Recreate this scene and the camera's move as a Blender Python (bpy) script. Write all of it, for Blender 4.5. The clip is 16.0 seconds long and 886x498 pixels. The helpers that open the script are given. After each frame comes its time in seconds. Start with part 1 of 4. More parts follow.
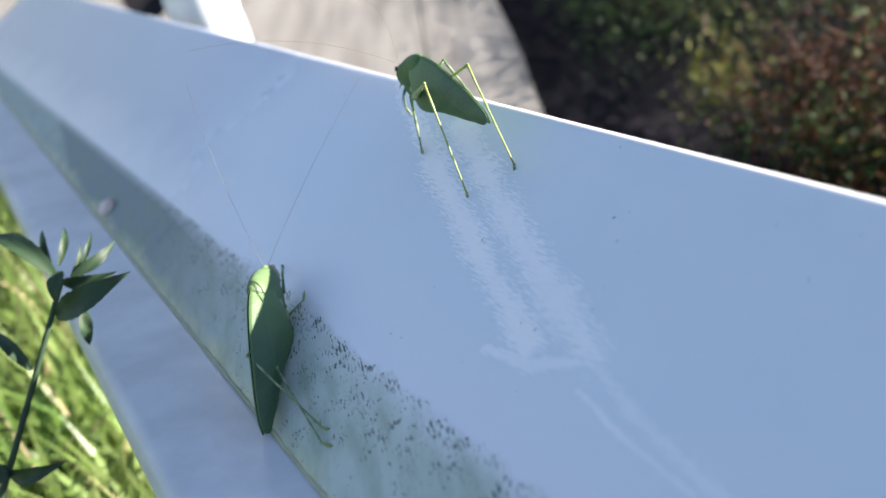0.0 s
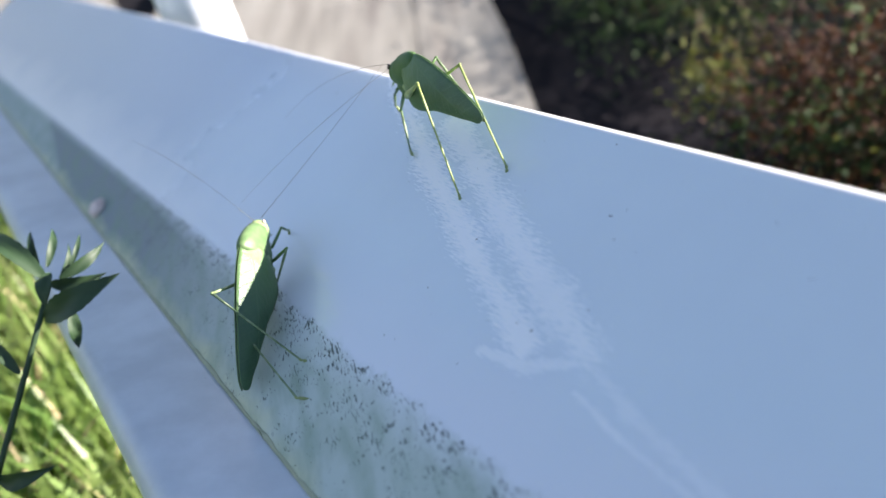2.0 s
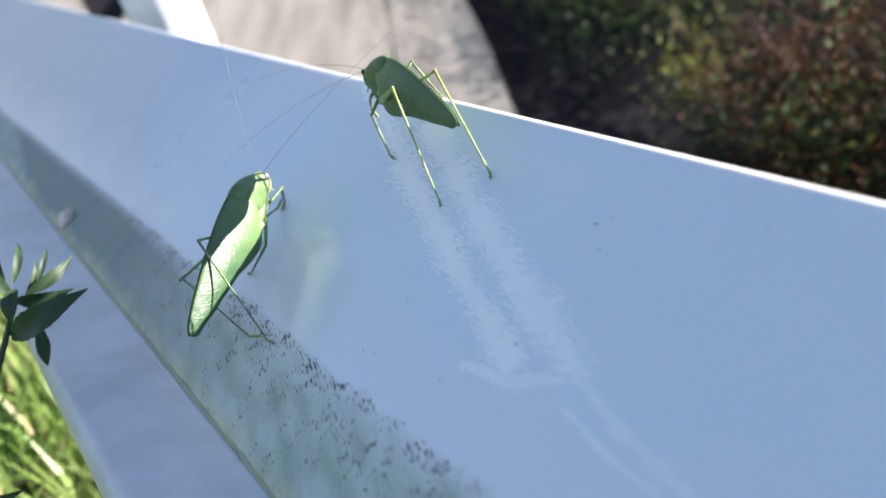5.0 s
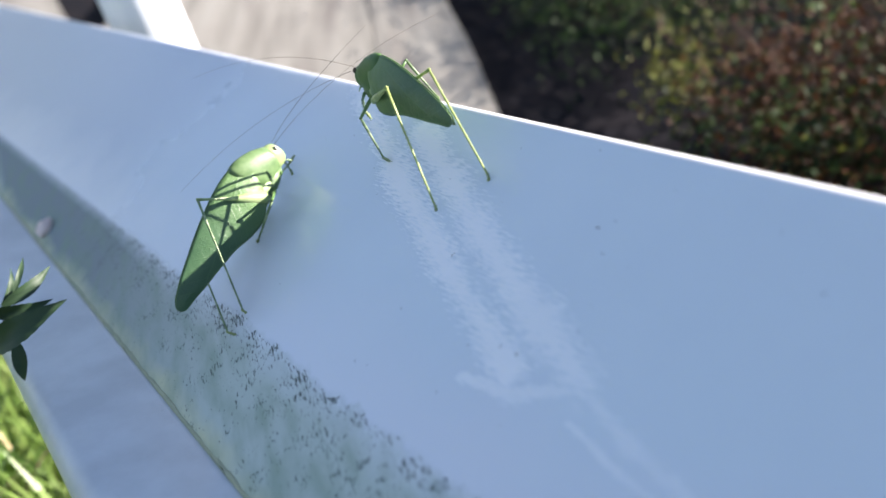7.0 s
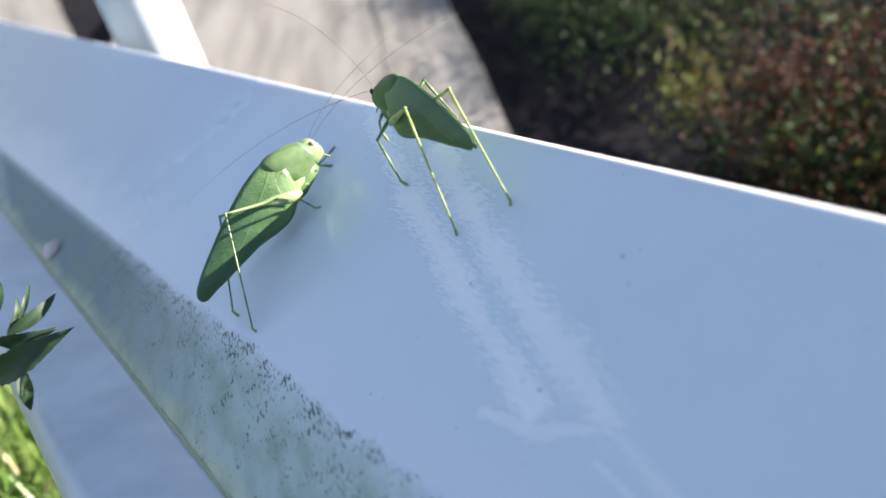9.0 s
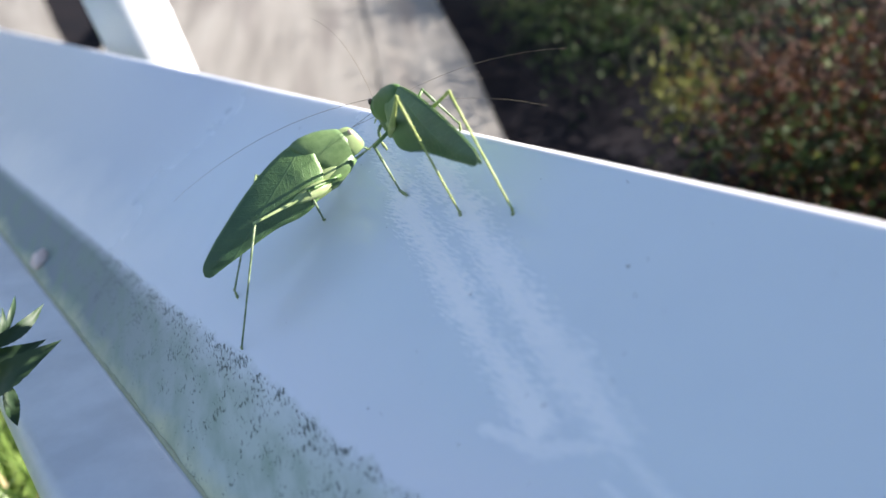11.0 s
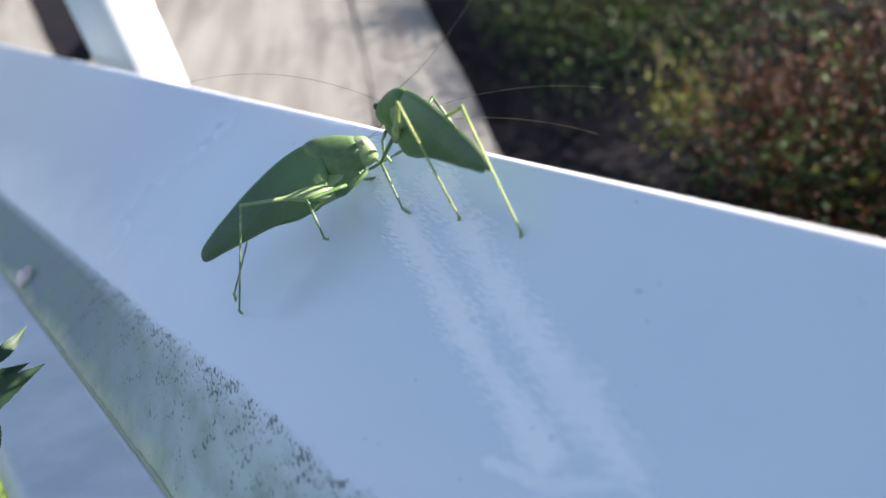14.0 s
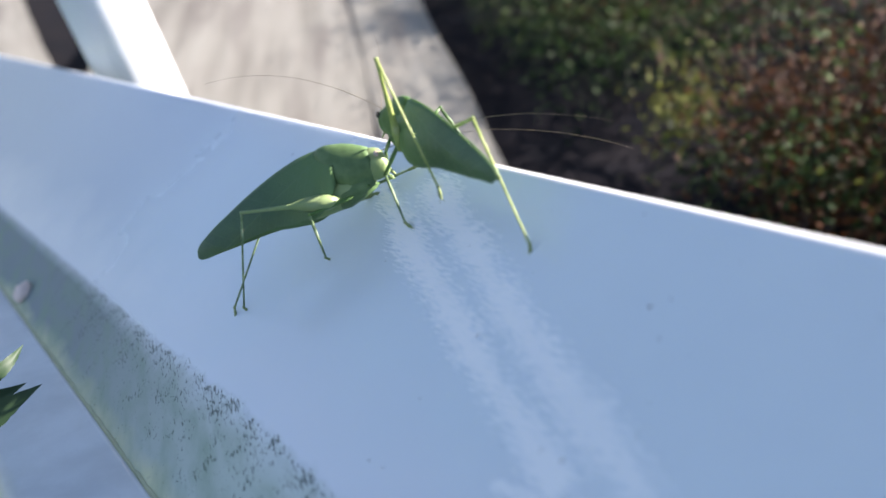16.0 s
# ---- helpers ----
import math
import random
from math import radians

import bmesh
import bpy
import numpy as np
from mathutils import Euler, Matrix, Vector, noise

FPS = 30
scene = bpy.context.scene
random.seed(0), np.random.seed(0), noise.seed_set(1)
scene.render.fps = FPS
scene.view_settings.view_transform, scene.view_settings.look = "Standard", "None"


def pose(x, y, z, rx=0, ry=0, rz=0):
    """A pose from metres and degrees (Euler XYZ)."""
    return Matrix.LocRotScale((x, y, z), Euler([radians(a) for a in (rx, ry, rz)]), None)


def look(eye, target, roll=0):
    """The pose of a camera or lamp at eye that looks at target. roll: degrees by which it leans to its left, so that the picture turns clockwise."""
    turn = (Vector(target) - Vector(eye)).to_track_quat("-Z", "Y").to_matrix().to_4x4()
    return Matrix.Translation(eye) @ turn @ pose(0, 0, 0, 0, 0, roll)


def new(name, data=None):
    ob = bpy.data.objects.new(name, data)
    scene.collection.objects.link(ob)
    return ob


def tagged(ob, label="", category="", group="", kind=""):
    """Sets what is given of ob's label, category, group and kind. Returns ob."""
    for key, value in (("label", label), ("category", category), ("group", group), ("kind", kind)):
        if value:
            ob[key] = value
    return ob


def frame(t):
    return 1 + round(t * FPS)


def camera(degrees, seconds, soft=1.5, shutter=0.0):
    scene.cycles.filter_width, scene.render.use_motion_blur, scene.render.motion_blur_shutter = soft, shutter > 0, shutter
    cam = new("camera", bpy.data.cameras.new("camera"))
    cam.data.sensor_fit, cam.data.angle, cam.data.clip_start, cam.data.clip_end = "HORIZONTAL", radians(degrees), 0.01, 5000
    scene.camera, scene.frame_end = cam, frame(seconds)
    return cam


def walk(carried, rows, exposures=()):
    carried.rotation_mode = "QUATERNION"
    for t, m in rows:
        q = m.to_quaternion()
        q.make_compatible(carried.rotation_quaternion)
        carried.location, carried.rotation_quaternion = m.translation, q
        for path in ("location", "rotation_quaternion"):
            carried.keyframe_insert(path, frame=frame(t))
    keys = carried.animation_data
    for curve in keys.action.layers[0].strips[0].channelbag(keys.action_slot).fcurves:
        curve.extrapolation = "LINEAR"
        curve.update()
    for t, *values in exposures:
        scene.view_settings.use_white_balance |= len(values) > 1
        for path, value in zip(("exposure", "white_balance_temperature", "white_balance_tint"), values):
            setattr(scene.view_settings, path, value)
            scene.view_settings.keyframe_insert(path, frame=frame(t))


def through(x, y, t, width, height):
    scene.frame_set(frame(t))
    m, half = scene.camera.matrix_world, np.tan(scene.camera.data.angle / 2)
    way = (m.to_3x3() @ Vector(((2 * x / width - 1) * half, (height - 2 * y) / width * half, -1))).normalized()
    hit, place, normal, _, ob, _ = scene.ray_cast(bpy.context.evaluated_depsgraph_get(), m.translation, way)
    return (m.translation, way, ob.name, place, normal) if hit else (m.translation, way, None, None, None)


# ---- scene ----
# World: x along the white channel, z up. The channel's own space (x along it, y into the sheet, z up the sheet)
# is turned into the world by SHEET.
SHEET = Matrix(((0.99322, 0.10041, -0.05864, 0), (0.00000, 0.50431, 0.86352, 0), (0.11628, -0.85767, 0.50089, 0), (0, 0, 0, 1)))

# ---- camera ----
cam = camera(49.774, 16.0, soft=1.6)
cam.data.dof.use_dof = True
cam.data.dof.focus_distance = 0.215
cam.data.dof.aperture_fstop = 12.5
PATH = [
    (0, pose(0.18280, -0.11357, 0.08510, 60.238, 7.909, 59.049)),
    (0.5, pose(0.18171, -0.10843, 0.08259, 60.160, 8.591, 60.012)),
    (1, pose(0.18055, -0.10733, 0.08199, 59.996, 8.609, 59.912)),
    (1.5, pose(0.18014, -0.10868, 0.08229, 60.009, 8.336, 59.578)),
    (2, pose(0.18028, -0.11205, 0.08351, 60.133, 8.003, 58.644)),
    (2.5, pose(0.18004, -0.10858, 0.08271, 60.121, 8.672, 59.500)),
    (3, pose(0.17933, -0.10690, 0.08260, 60.075, 9.098, 59.573)),
    (3.5, pose(0.17830, -0.10729, 0.08243, 60.039, 9.034, 59.312)),
    (4, pose(0.17715, -0.11051, 0.08336, 60.004, 8.361, 58.242)),
    (6.5, pose(0.16921, -0.10632, 0.07967, 59.795, 8.353, 56.051)),
    (7, pose(0.16767, -0.10770, 0.07886, 60.127, 8.121, 55.900)),
    (7.5, pose(0.16698, -0.10723, 0.07943, 59.900, 8.220, 56.143)),
    (8, pose(0.16455, -0.10745, 0.07951, 59.743, 8.295, 56.070)),
    (8.5, pose(0.16310, -0.10670, 0.08012, 60.034, 8.367, 56.044)),
    (9, pose(0.16109, -0.10565, 0.07899, 60.822, 8.630, 56.093)),
    (11.5, pose(0.15506, -0.10398, 0.07743, 61.162, 8.577, 55.406)),
    (12, pose(0.15371, -0.10352, 0.07715, 61.492, 8.437, 55.321)),
    (12.5, pose(0.15218, -0.10207, 0.07625, 61.770, 8.390, 55.458)),
    (13, pose(0.15134, -0.10309, 0.07633, 61.925, 8.246, 54.965)),
    (13.5, pose(0.15014, -0.10290, 0.07632, 61.798, 8.265, 54.751)),
    (14, pose(0.14916, -0.10162, 0.07580, 61.700, 8.360, 55.067)),
    (14.5, pose(0.14786, -0.10228, 0.07526, 61.954, 8.340, 54.659)),
    (15, pose(0.14683, -0.10176, 0.07554, 61.918, 8.558, 54.450)),
    (15.5, pose(0.14499, -0.10082, 0.07568, 61.785, 8.880, 54.240)),
    (16, pose(0.14500, -0.09900, 0.07570, 61.790, 9.129, 54.791)),
]
walk(cam, PATH, [(0, 2.1, 6500, 18), (16, 2.1, 6500, 18)])

# ---- light ----
SUN_WAY = SHEET.to_3x3() @ Vector((0.37, 0.127, 0.80)).normalized()
SUN_EL = math.asin(SUN_WAY.z)
SUN_AZ = math.atan2(SUN_WAY.x, SUN_WAY.y)
world = bpy.data.worlds.new("world")
scene.world = world
world.use_nodes = True
wn = world.node_tree.nodes
sky = wn.new("ShaderNodeTexSky")
sky.sky_type = "NISHITA"
sky.sun_disc = False
sky.dust_density = 0.0
sky.ozone_density = 2.0
sky.air_density = 1.0
sky.sun_elevation = SUN_EL
sky.sun_rotation = SUN_AZ
wn["Background"].inputs[1].default_value = 0.0535
wl = world.node_tree.links
# thin high cloud: veils of paler sky
high = wn.new("ShaderNodeMapping")
high.inputs["Scale"].default_value = (4.0, 5.0, 11.0)
wl.new(wn.new("ShaderNodeTexCoord").outputs["Generated"], high.inputs[0])
veil = wn.new("ShaderNodeTexNoise")
veil.inputs["Scale"].default_value = 1.0
veil.inputs["Detail"].default_value = 6.0
wl.new(high.outputs[0], veil.inputs["Vector"])
amount = wn.new("ShaderNodeMapRange")
for i, v in enumerate((0.42, 0.70, 0.1, 0.7)):
    amount.inputs[i + 1].default_value = v
wl.new(veil.outputs[0], amount.inputs[0])
pale = wn.new("ShaderNodeHueSaturation")
pale.inputs["Saturation"].default_value = 0.66
pale.inputs["Value"].default_value = 1.38
wl.new(sky.outputs[0], pale.inputs["Color"])
cloudy = wn.new("ShaderNodeMix")
cloudy.data_type = "RGBA"
wl.new(amount.outputs[0], cloudy.inputs[0])
wl.new(sky.outputs[0], cloudy.inputs[6])
wl.new(pale.outputs[0], cloudy.inputs[7])
wl.new(cloudy.outputs[2], wn["Background"].inputs[0])
lamp = bpy.data.lights.new("sun", "SUN")
lamp.energy = 5.0
lamp.angle = radians(0.5)
lamp.color = (1.0, 0.935, 0.84)
sun = new("sun", lamp)
sun.matrix_world = look(SUN_WAY * 5, (0, 0, 0))


# ---- materials ----
def material(name, rough=0.5, metal=0.0):
    m = bpy.data.materials.new(name)
    m.use_nodes = True
    b = m.node_tree.nodes["Principled BSDF"]
    b.inputs["Roughness"].default_value = rough
    b.inputs["Metallic"].default_value = metal
    b.inputs["Specular IOR Level"].default_value = 0.5 if rough < 0.4 else 0.22
    return m, m.node_tree.nodes, m.node_tree.links, b


def maths(nodes, links, op, a, b=None, c=None):
    n = nodes.new("ShaderNodeMath")
    n.operation = op
    for i, v in enumerate((a, b, c)):
        if v is None:
            continue
        if isinstance(v, (int, float)):
            n.inputs[i].default_value = v
        else:
            links.new(v, n.inputs[i])
    return n.outputs[0]


def ramp(nodes, links, fac, stops):
    n = nodes.new("ShaderNodeValToRGB")
    e = n.color_ramp.elements
    while len(e) < len(stops):
        e.new(0.5)
    for el, (p, c) in zip(e, stops):
        el.position = p
        el.color = (*c, 1) if len(c) == 3 else c
    links.new(fac, n.inputs[0])
    return n.outputs[0]


def mix(nodes, links, fac, a, b):
    n = nodes.new("ShaderNodeMix")
    n.data_type = "RGBA"
    for sock, v in ((n.inputs[0], fac), (n.inputs[6], a), (n.inputs[7], b)):
        if isinstance(v, (int, float)):
            sock.default_value = v
        elif isinstance(v, tuple):
            sock.default_value = (*v, 1)
        else:
            links.new(v, sock)
    return n.outputs[2]


def noise_tex(nodes, links, vec, scale, detail=4.0, rough=0.5):
    n = nodes.new("ShaderNodeTexNoise")
    n.inputs["Scale"].default_value = scale
    n.inputs["Detail"].default_value = detail
    n.inputs["Roughness"].default_value = rough
    if vec is not None:
        links.new(vec, n.inputs["Vector"])
    return n.outputs[0]


def bump(nodes, links, b, height, strength, distance):
    n = nodes.new("ShaderNodeBump")
    n.inputs["Strength"].default_value = strength
    n.inputs["Distance"].default_value = distance
    links.new(height, n.inputs["Height"])
    links.new(n.outputs[0], b.inputs["Normal"])


def plain(name, colors, scale, rough=0.6, bump_mm=0.0, through=0.0, spread=True, gloss=0.5):
    """A surface whose colour wanders between two or three tones, with fine relief."""
    m, n, l, b = material(name, rough)
    tc = n.new("ShaderNodeTexCoord").outputs["Object"]
    big = noise_tex(n, l, tc, scale, 5)
    k = len(colors)
    col = ramp(n, l, big, [(0.3 + 0.4 * i / max(1, k - 1), c) for i, c in enumerate(colors)])
    if spread:
        g = n.new("ShaderNodeNewGeometry").outputs["Random Per Island"]
        v = maths(n, l, "MULTIPLY_ADD", g, 0.7, 0.65)
        h = n.new("ShaderNodeHueSaturation")
        l.new(v, h.inputs["Value"])
        l.new(col, h.inputs["Color"])
        col = h.outputs[0]
    l.new(col, b.inputs["Base Color"])
    b.inputs["Specular IOR Level"].default_value = gloss
    if bump_mm:
        bump(n, l, b, noise_tex(n, l, tc, scale * 6, 4), 0.6, bump_mm * 0.001)
    if through:
        t = n.new("ShaderNodeBsdfTranslucent")
        l.new(col, t.inputs[0])
        s = n.new("ShaderNodeMixShader")
        s.inputs[0].default_value = through
        l.new(b.outputs[0], s.inputs[1])
        l.new(t.outputs[0], s.inputs[2])
        l.new(s.outputs[0], n["Material Output"].inputs[0])
    return m


def segment_mask(n, l, x, z, a, b, wide):
    """1 on the line from a to b (metres on the sheet), fading to 0 at the distance wide."""
    (ax, az), (bx, bz) = a, b
    dx, dz = bx - ax, bz - az
    size = dx * dx + dz * dz
    px = maths(n, l, "SUBTRACT", x, ax)
    pz = maths(n, l, "SUBTRACT", z, az)
    t = maths(n, l, "ADD", maths(n, l, "MULTIPLY", px, dx / size), maths(n, l, "MULTIPLY", pz, dz / size))
    clamp = n.new("ShaderNodeClamp")
    l.new(t, clamp.inputs[0])
    t = clamp.outputs[0]
    qx = maths(n, l, "SUBTRACT", px, maths(n, l, "MULTIPLY", t, dx))
    qz = maths(n, l, "SUBTRACT", pz, maths(n, l, "MULTIPLY", t, dz))
    d = maths(n, l, "SQRT", maths(n, l, "ADD", maths(n, l, "MULTIPLY", qx, qx), maths(n, l, "MULTIPLY", qz, qz)))
    return maths(n, l, "SUBTRACT", 1.0, maths(n, l, "DIVIDE", d, wide))


def painted_sheet():
    """Glossy white paint with dried scuffs, dust specks and a mildew film along the fold."""
    m, n, l, b = material("white_paint", 0.12)
    tc = n.new("ShaderNodeTexCoord").outputs["Object"]
    sep = n.new("ShaderNodeSeparateXYZ")
    l.new(tc, sep.inputs[0])
    x, z = sep.outputs[0], sep.outputs[2]
    mid = noise_tex(n, l, tc, 60, 4)
    # scuffs: chalky rubbed stripes with hair-fine ragged borders
    hair = n.new("ShaderNodeMapping")
    hair.inputs["Rotation"].default_value = (0, radians(-52), 0)
    hair.inputs["Scale"].default_value = (330.0, 1.0, 2300.0)
    l.new(tc, hair.inputs[0])
    hairs = noise_tex(n, l, hair.outputs[0], 1.0, 3, 0.6)
    scuff = None
    for a, c, wide, power in SCUFFS:
        s = segment_mask(n, l, x, z, a, c, wide)
        s = maths(n, l, "ADD", s, maths(n, l, "MULTIPLY_ADD", hairs, 2.6, -1.3))
        s = maths(n, l, "ADD", s, maths(n, l, "MULTIPLY_ADD", mid, 1.2, -0.65))
        s = maths(n, l, "MULTIPLY", ramp(n, l, s, [(0.22, (0, 0, 0)), (0.75, (1, 1, 1))]), power)
        scuff = s if scuff is None else maths(n, l, "MAXIMUM", scuff, s)
    # mildew film, straighter and sharper far off, where a dark reflection is painted in
    far = ramp(n, l, maths(n, l, "MULTIPLY", x, -6.0), [(0.35, (0, 0, 0)), (0.85, (1, 1, 1))])
    ragged = maths(n, l, "MULTIPLY_ADD", far, -0.0078, 0.009)
    edge = maths(n, l, "MULTIPLY", maths(n, l, "SUBTRACT", noise_tex(n, l, tc, 110, 6, 0.68), 0.5), ragged)
    zz = maths(n, l, "ADD", maths(n, l, "ADD", z, edge), maths(n, l, "MULTIPLY", x, -0.018))
    film = maths(n, l, "MULTIPLY", maths(n, l, "SUBTRACT", FILM_Z, zz), maths(n, l, "MULTIPLY_ADD", far, 130.0, 110.0))
    film = ramp(n, l, film, [(0.0, (0, 0, 0)), (0.3, (0.45, 0.45, 0.45)), (1.0, (0.88, 0.88, 0.88))])
    film = maths(n, l, "MULTIPLY", film, maths(n, l, "GREATER_THAN", z, FOLD - 0.0004))
    # specks of mildew, thickest along the film's upper border
    stretch = n.new("ShaderNodeMapping")
    stretch.vector_type = "TEXTURE"
    stretch.inputs["Rotation"].default_value = (0, radians(21), 0)
    stretch.inputs["Scale"].default_value = (4.6, 1.0, 1.15)
    l.new(tc, stretch.inputs[0])
    cells = noise_tex(n, l, stretch.outputs[0], 2200, 3, 0.68)
    patch = noise_tex(n, l, tc, 150, 4, 0.65)
    under = maths(n, l, "SUBTRACT", FILM_Z - 0.0005, zz)
    fade = ramp(n, l, maths(n, l, "MULTIPLY", under, 40.0), [(0.0, (0, 0, 0)), (0.03, (1, 1, 1)), (0.25, (0.72, 0.72, 0.72)), (0.9, (0.25, 0.25, 0.25))])
    sp = maths(n, l, "MULTIPLY_ADD", fade, 0.16, maths(n, l, "MULTIPLY_ADD", patch, 0.62, -0.45))
    sp = maths(n, l, "ADD", cells, sp)
    specks = maths(n, l, "MULTIPLY", ramp(n, l, sp, [(0.55, (0, 0, 0)), (0.61, (1, 1, 1))]), maths(n, l, "GREATER_THAN", under, 0.0))
    specks = maths(n, l, "MULTIPLY", specks, ramp(n, l, maths(n, l, "MULTIPLY_ADD", x, 4.0, 1.0), [(0.15, (0, 0, 0)), (0.50, (0.5, 0.5, 0.5)), (0.95, (0.92, 0.92, 0.92))]))
    specks = maths(n, l, "MULTIPLY", specks, maths(n, l, "GREATER_THAN", z, FOLD))
    streak = n.new("ShaderNodeMapping")
    streak.vector_type = "TEXTURE"
    streak.inputs["Rotation"].default_value = (0, radians(21), 0)
    streak.inputs["Scale"].default_value = (1 / 60, 1.0, 1 / 190)
    l.new(tc, streak.inputs[0])
    stain = ramp(n, l, noise_tex(n, l, streak.outputs[0], 1.0, 4), [(0.42, (0, 0, 0)), (0.72, (0.75, 0.75, 0.75))])
    stain = maths(n, l, "MULTIPLY", stain, film)
    rare = noise_tex(n, l, tc, 260, 1)
    dust = ramp(n, l, rare, [(0.80, (0, 0, 0)), (0.83, (0.5, 0.5, 0.5))])
    col = mix(n, l, mid, (0.718, 0.79, 0.818), (0.67, 0.742, 0.785))
    rim = maths(n, l, "GREATER_THAN", z, TOP - 0.0021)
    col = mix(n, l, rim, col, (0.80, 0.80, 0.79))
    # blue-grey painted in along the far length, to dim the bright sky mirrored there
    far_dim = maths(n, l, "ADD", maths(n, l, "MULTIPLY", x, -5.0), maths(n, l, "MULTIPLY_ADD", noise_tex(n, l, tc, 16, 1.5, 0.4), 0.4, -0.2))
    far_dim = ramp(n, l, far_dim, [(0.0, (0, 0, 0)), (0.3, (0.12, 0.12, 0.12)), (0.95, (0.8, 0.8, 0.8))])
    col = mix(n, l, far_dim, col, (0.475, 0.535, 0.65))
    # pale dusty band above the film; mirrored cloud haze is painted in with it
    pale_band = maths(n, l, "MULTIPLY_ADD", maths(n, l, "SUBTRACT", zz, FILM_Z), -38.0, 1.0)
    pale_band = maths(n, l, "ADD", pale_band, maths(n, l, "MULTIPLY_ADD", noise_tex(n, l, tc, 28, 5, 0.6), 1.6, -0.8))
    pale_band = ramp(n, l, pale_band, [(0.05, (0, 0, 0)), (0.9, (0.75, 0.75, 0.75))])
    col = mix(n, l, pale_band, col, (0.756, 0.769, 0.805))
    # a dark mirrored patch painted over the far length of the film
    mirror_dark = ramp(n, l, maths(n, l, "MULTIPLY_ADD", x, -6.0, 0.0), [(0.05, (0, 0, 0)), (0.70, (1, 1, 1))])
    # the painted dark reflection ends in a slanting border far down the sheet
    mirror_end = maths(n, l, "ADD", maths(n, l, "MULTIPLY_ADD", z, 6.2, 0.818), x)
    mirror_end = ramp(n, l, maths(n, l, "MULTIPLY_ADD", mirror_end, 60.0, 0.5), [(0.0, (0, 0, 0)), (1.0, (1, 1, 1))])
    mirror_dark = maths(n, l, "MULTIPLY", mirror_dark, maths(n, l, "MULTIPLY_ADD", mirror_end, 0.7, 0.3))
    col = mix(n, l, film, col, mix(n, l, mirror_dark, (0.433, 0.518, 0.441), (0.160, 0.205, 0.200)))
    near_fold = maths(n, l, "MULTIPLY_ADD", maths(n, l, "SUBTRACT", z, FOLD), -170.0, 1.0)
    near_fold = maths(n, l, "ADD", near_fold, maths(n, l, "MULTIPLY_ADD", mid, 2.2, -1.2))
    near_fold = maths(n, l, "MULTIPLY", ramp(n, l, near_fold, [(0.1, (0, 0, 0)), (1.0, (0.75, 0.75, 0.75))]), maths(n, l, "GREATER_THAN", z, FOLD - 0.0006))
    col = mix(n, l, near_fold, col, (0.60, 0.61, 0.35))
    col = mix(n, l, stain, col, (0.213, 0.305, 0.201))
    # below the fold the flange has a greyer, mottled tone
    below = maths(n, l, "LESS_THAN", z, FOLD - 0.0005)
    flange_tone = ramp(n, l, noise_tex(n, l, tc, 38, 6, 0.62), [(0.35, (0.592, 0.622, 0.628)), (0.65, (0.47, 0.5, 0.506))])
    col = mix(n, l, below, col, flange_tone)
    col = mix(n, l, specks, col, (0.028, 0.045, 0.034))
    col = mix(n, l, dust, col, (0.2, 0.22, 0.22))
    col = mix(n, l, scuff, col, (0.95, 0.945, 0.93))
    l.new(col, b.inputs["Base Color"])
    r = maths(n, l, "ADD", maths(n, l, "MULTIPLY", film, 0.4), maths(n, l, "MULTIPLY", scuff, 0.7))
    r = maths(n, l, "ADD", r, maths(n, l, "MULTIPLY_ADD", mid, 0.05, 0.165))
    r = maths(n, l, "ADD", r, maths(n, l, "MULTIPLY", below, 0.12))
    r = maths(n, l, "ADD", r, maths(n, l, "MULTIPLY", far_dim, 0.16))
    l.new(r, b.inputs["Roughness"])
    b.inputs["IOR"].default_value = 1.5
    return m


def weathered_wood():
    """Sun-bleached grey boards with the grain along x."""
    m, n, l, b = material("weathered_wood", 0.85)
    tc = n.new("ShaderNodeTexCoord").outputs["Object"]
    mp = n.new("ShaderNodeMapping")
    mp.inputs["Scale"].default_value = (1.2, 22.0, 1.0)
    l.new(tc, mp.inputs[0])
    grain = noise_tex(n, l, mp.outputs[0], 1.0, 8, 0.65)
    blot = noise_tex(n, l, tc, 5, 3)
    col = ramp(n, l, grain, [(0.3, (0.140, 0.133, 0.113)), (0.5, (0.238, 0.229, 0.199)), (0.75, (0.285, 0.278, 0.245))])
    col = mix(n, l, ramp(n, l, blot, [(0.45, (0, 0, 0)), (0.75, (0.30, 0.30, 0.30))]), col, (0.15, 0.13, 0.115))
    # thin slanting dark lines: twig shadows drawn into the board colour
    wide = n.new("ShaderNodeMapping")
    wide.inputs["Scale"].default_value = (1.6, 11.0, 1.0)
    wide.inputs["Rotation"].default_value = (0, 0, radians(9))
    l.new(tc, wide.inputs[0])
    twig_shade = ramp(n, l, noise_tex(n, l, wide.outputs[0], 1.0, 3), [(0.50, (0, 0, 0)), (0.62, (0.6, 0.6, 0.6)), (0.70, (0, 0, 0))])
    col = mix(n, l, twig_shade, col, (0.12, 0.105, 0.095))
    l.new(col, b.inputs["Base Color"])
    bump(n, l, b, grain, 0.5, 0.002)
    return m


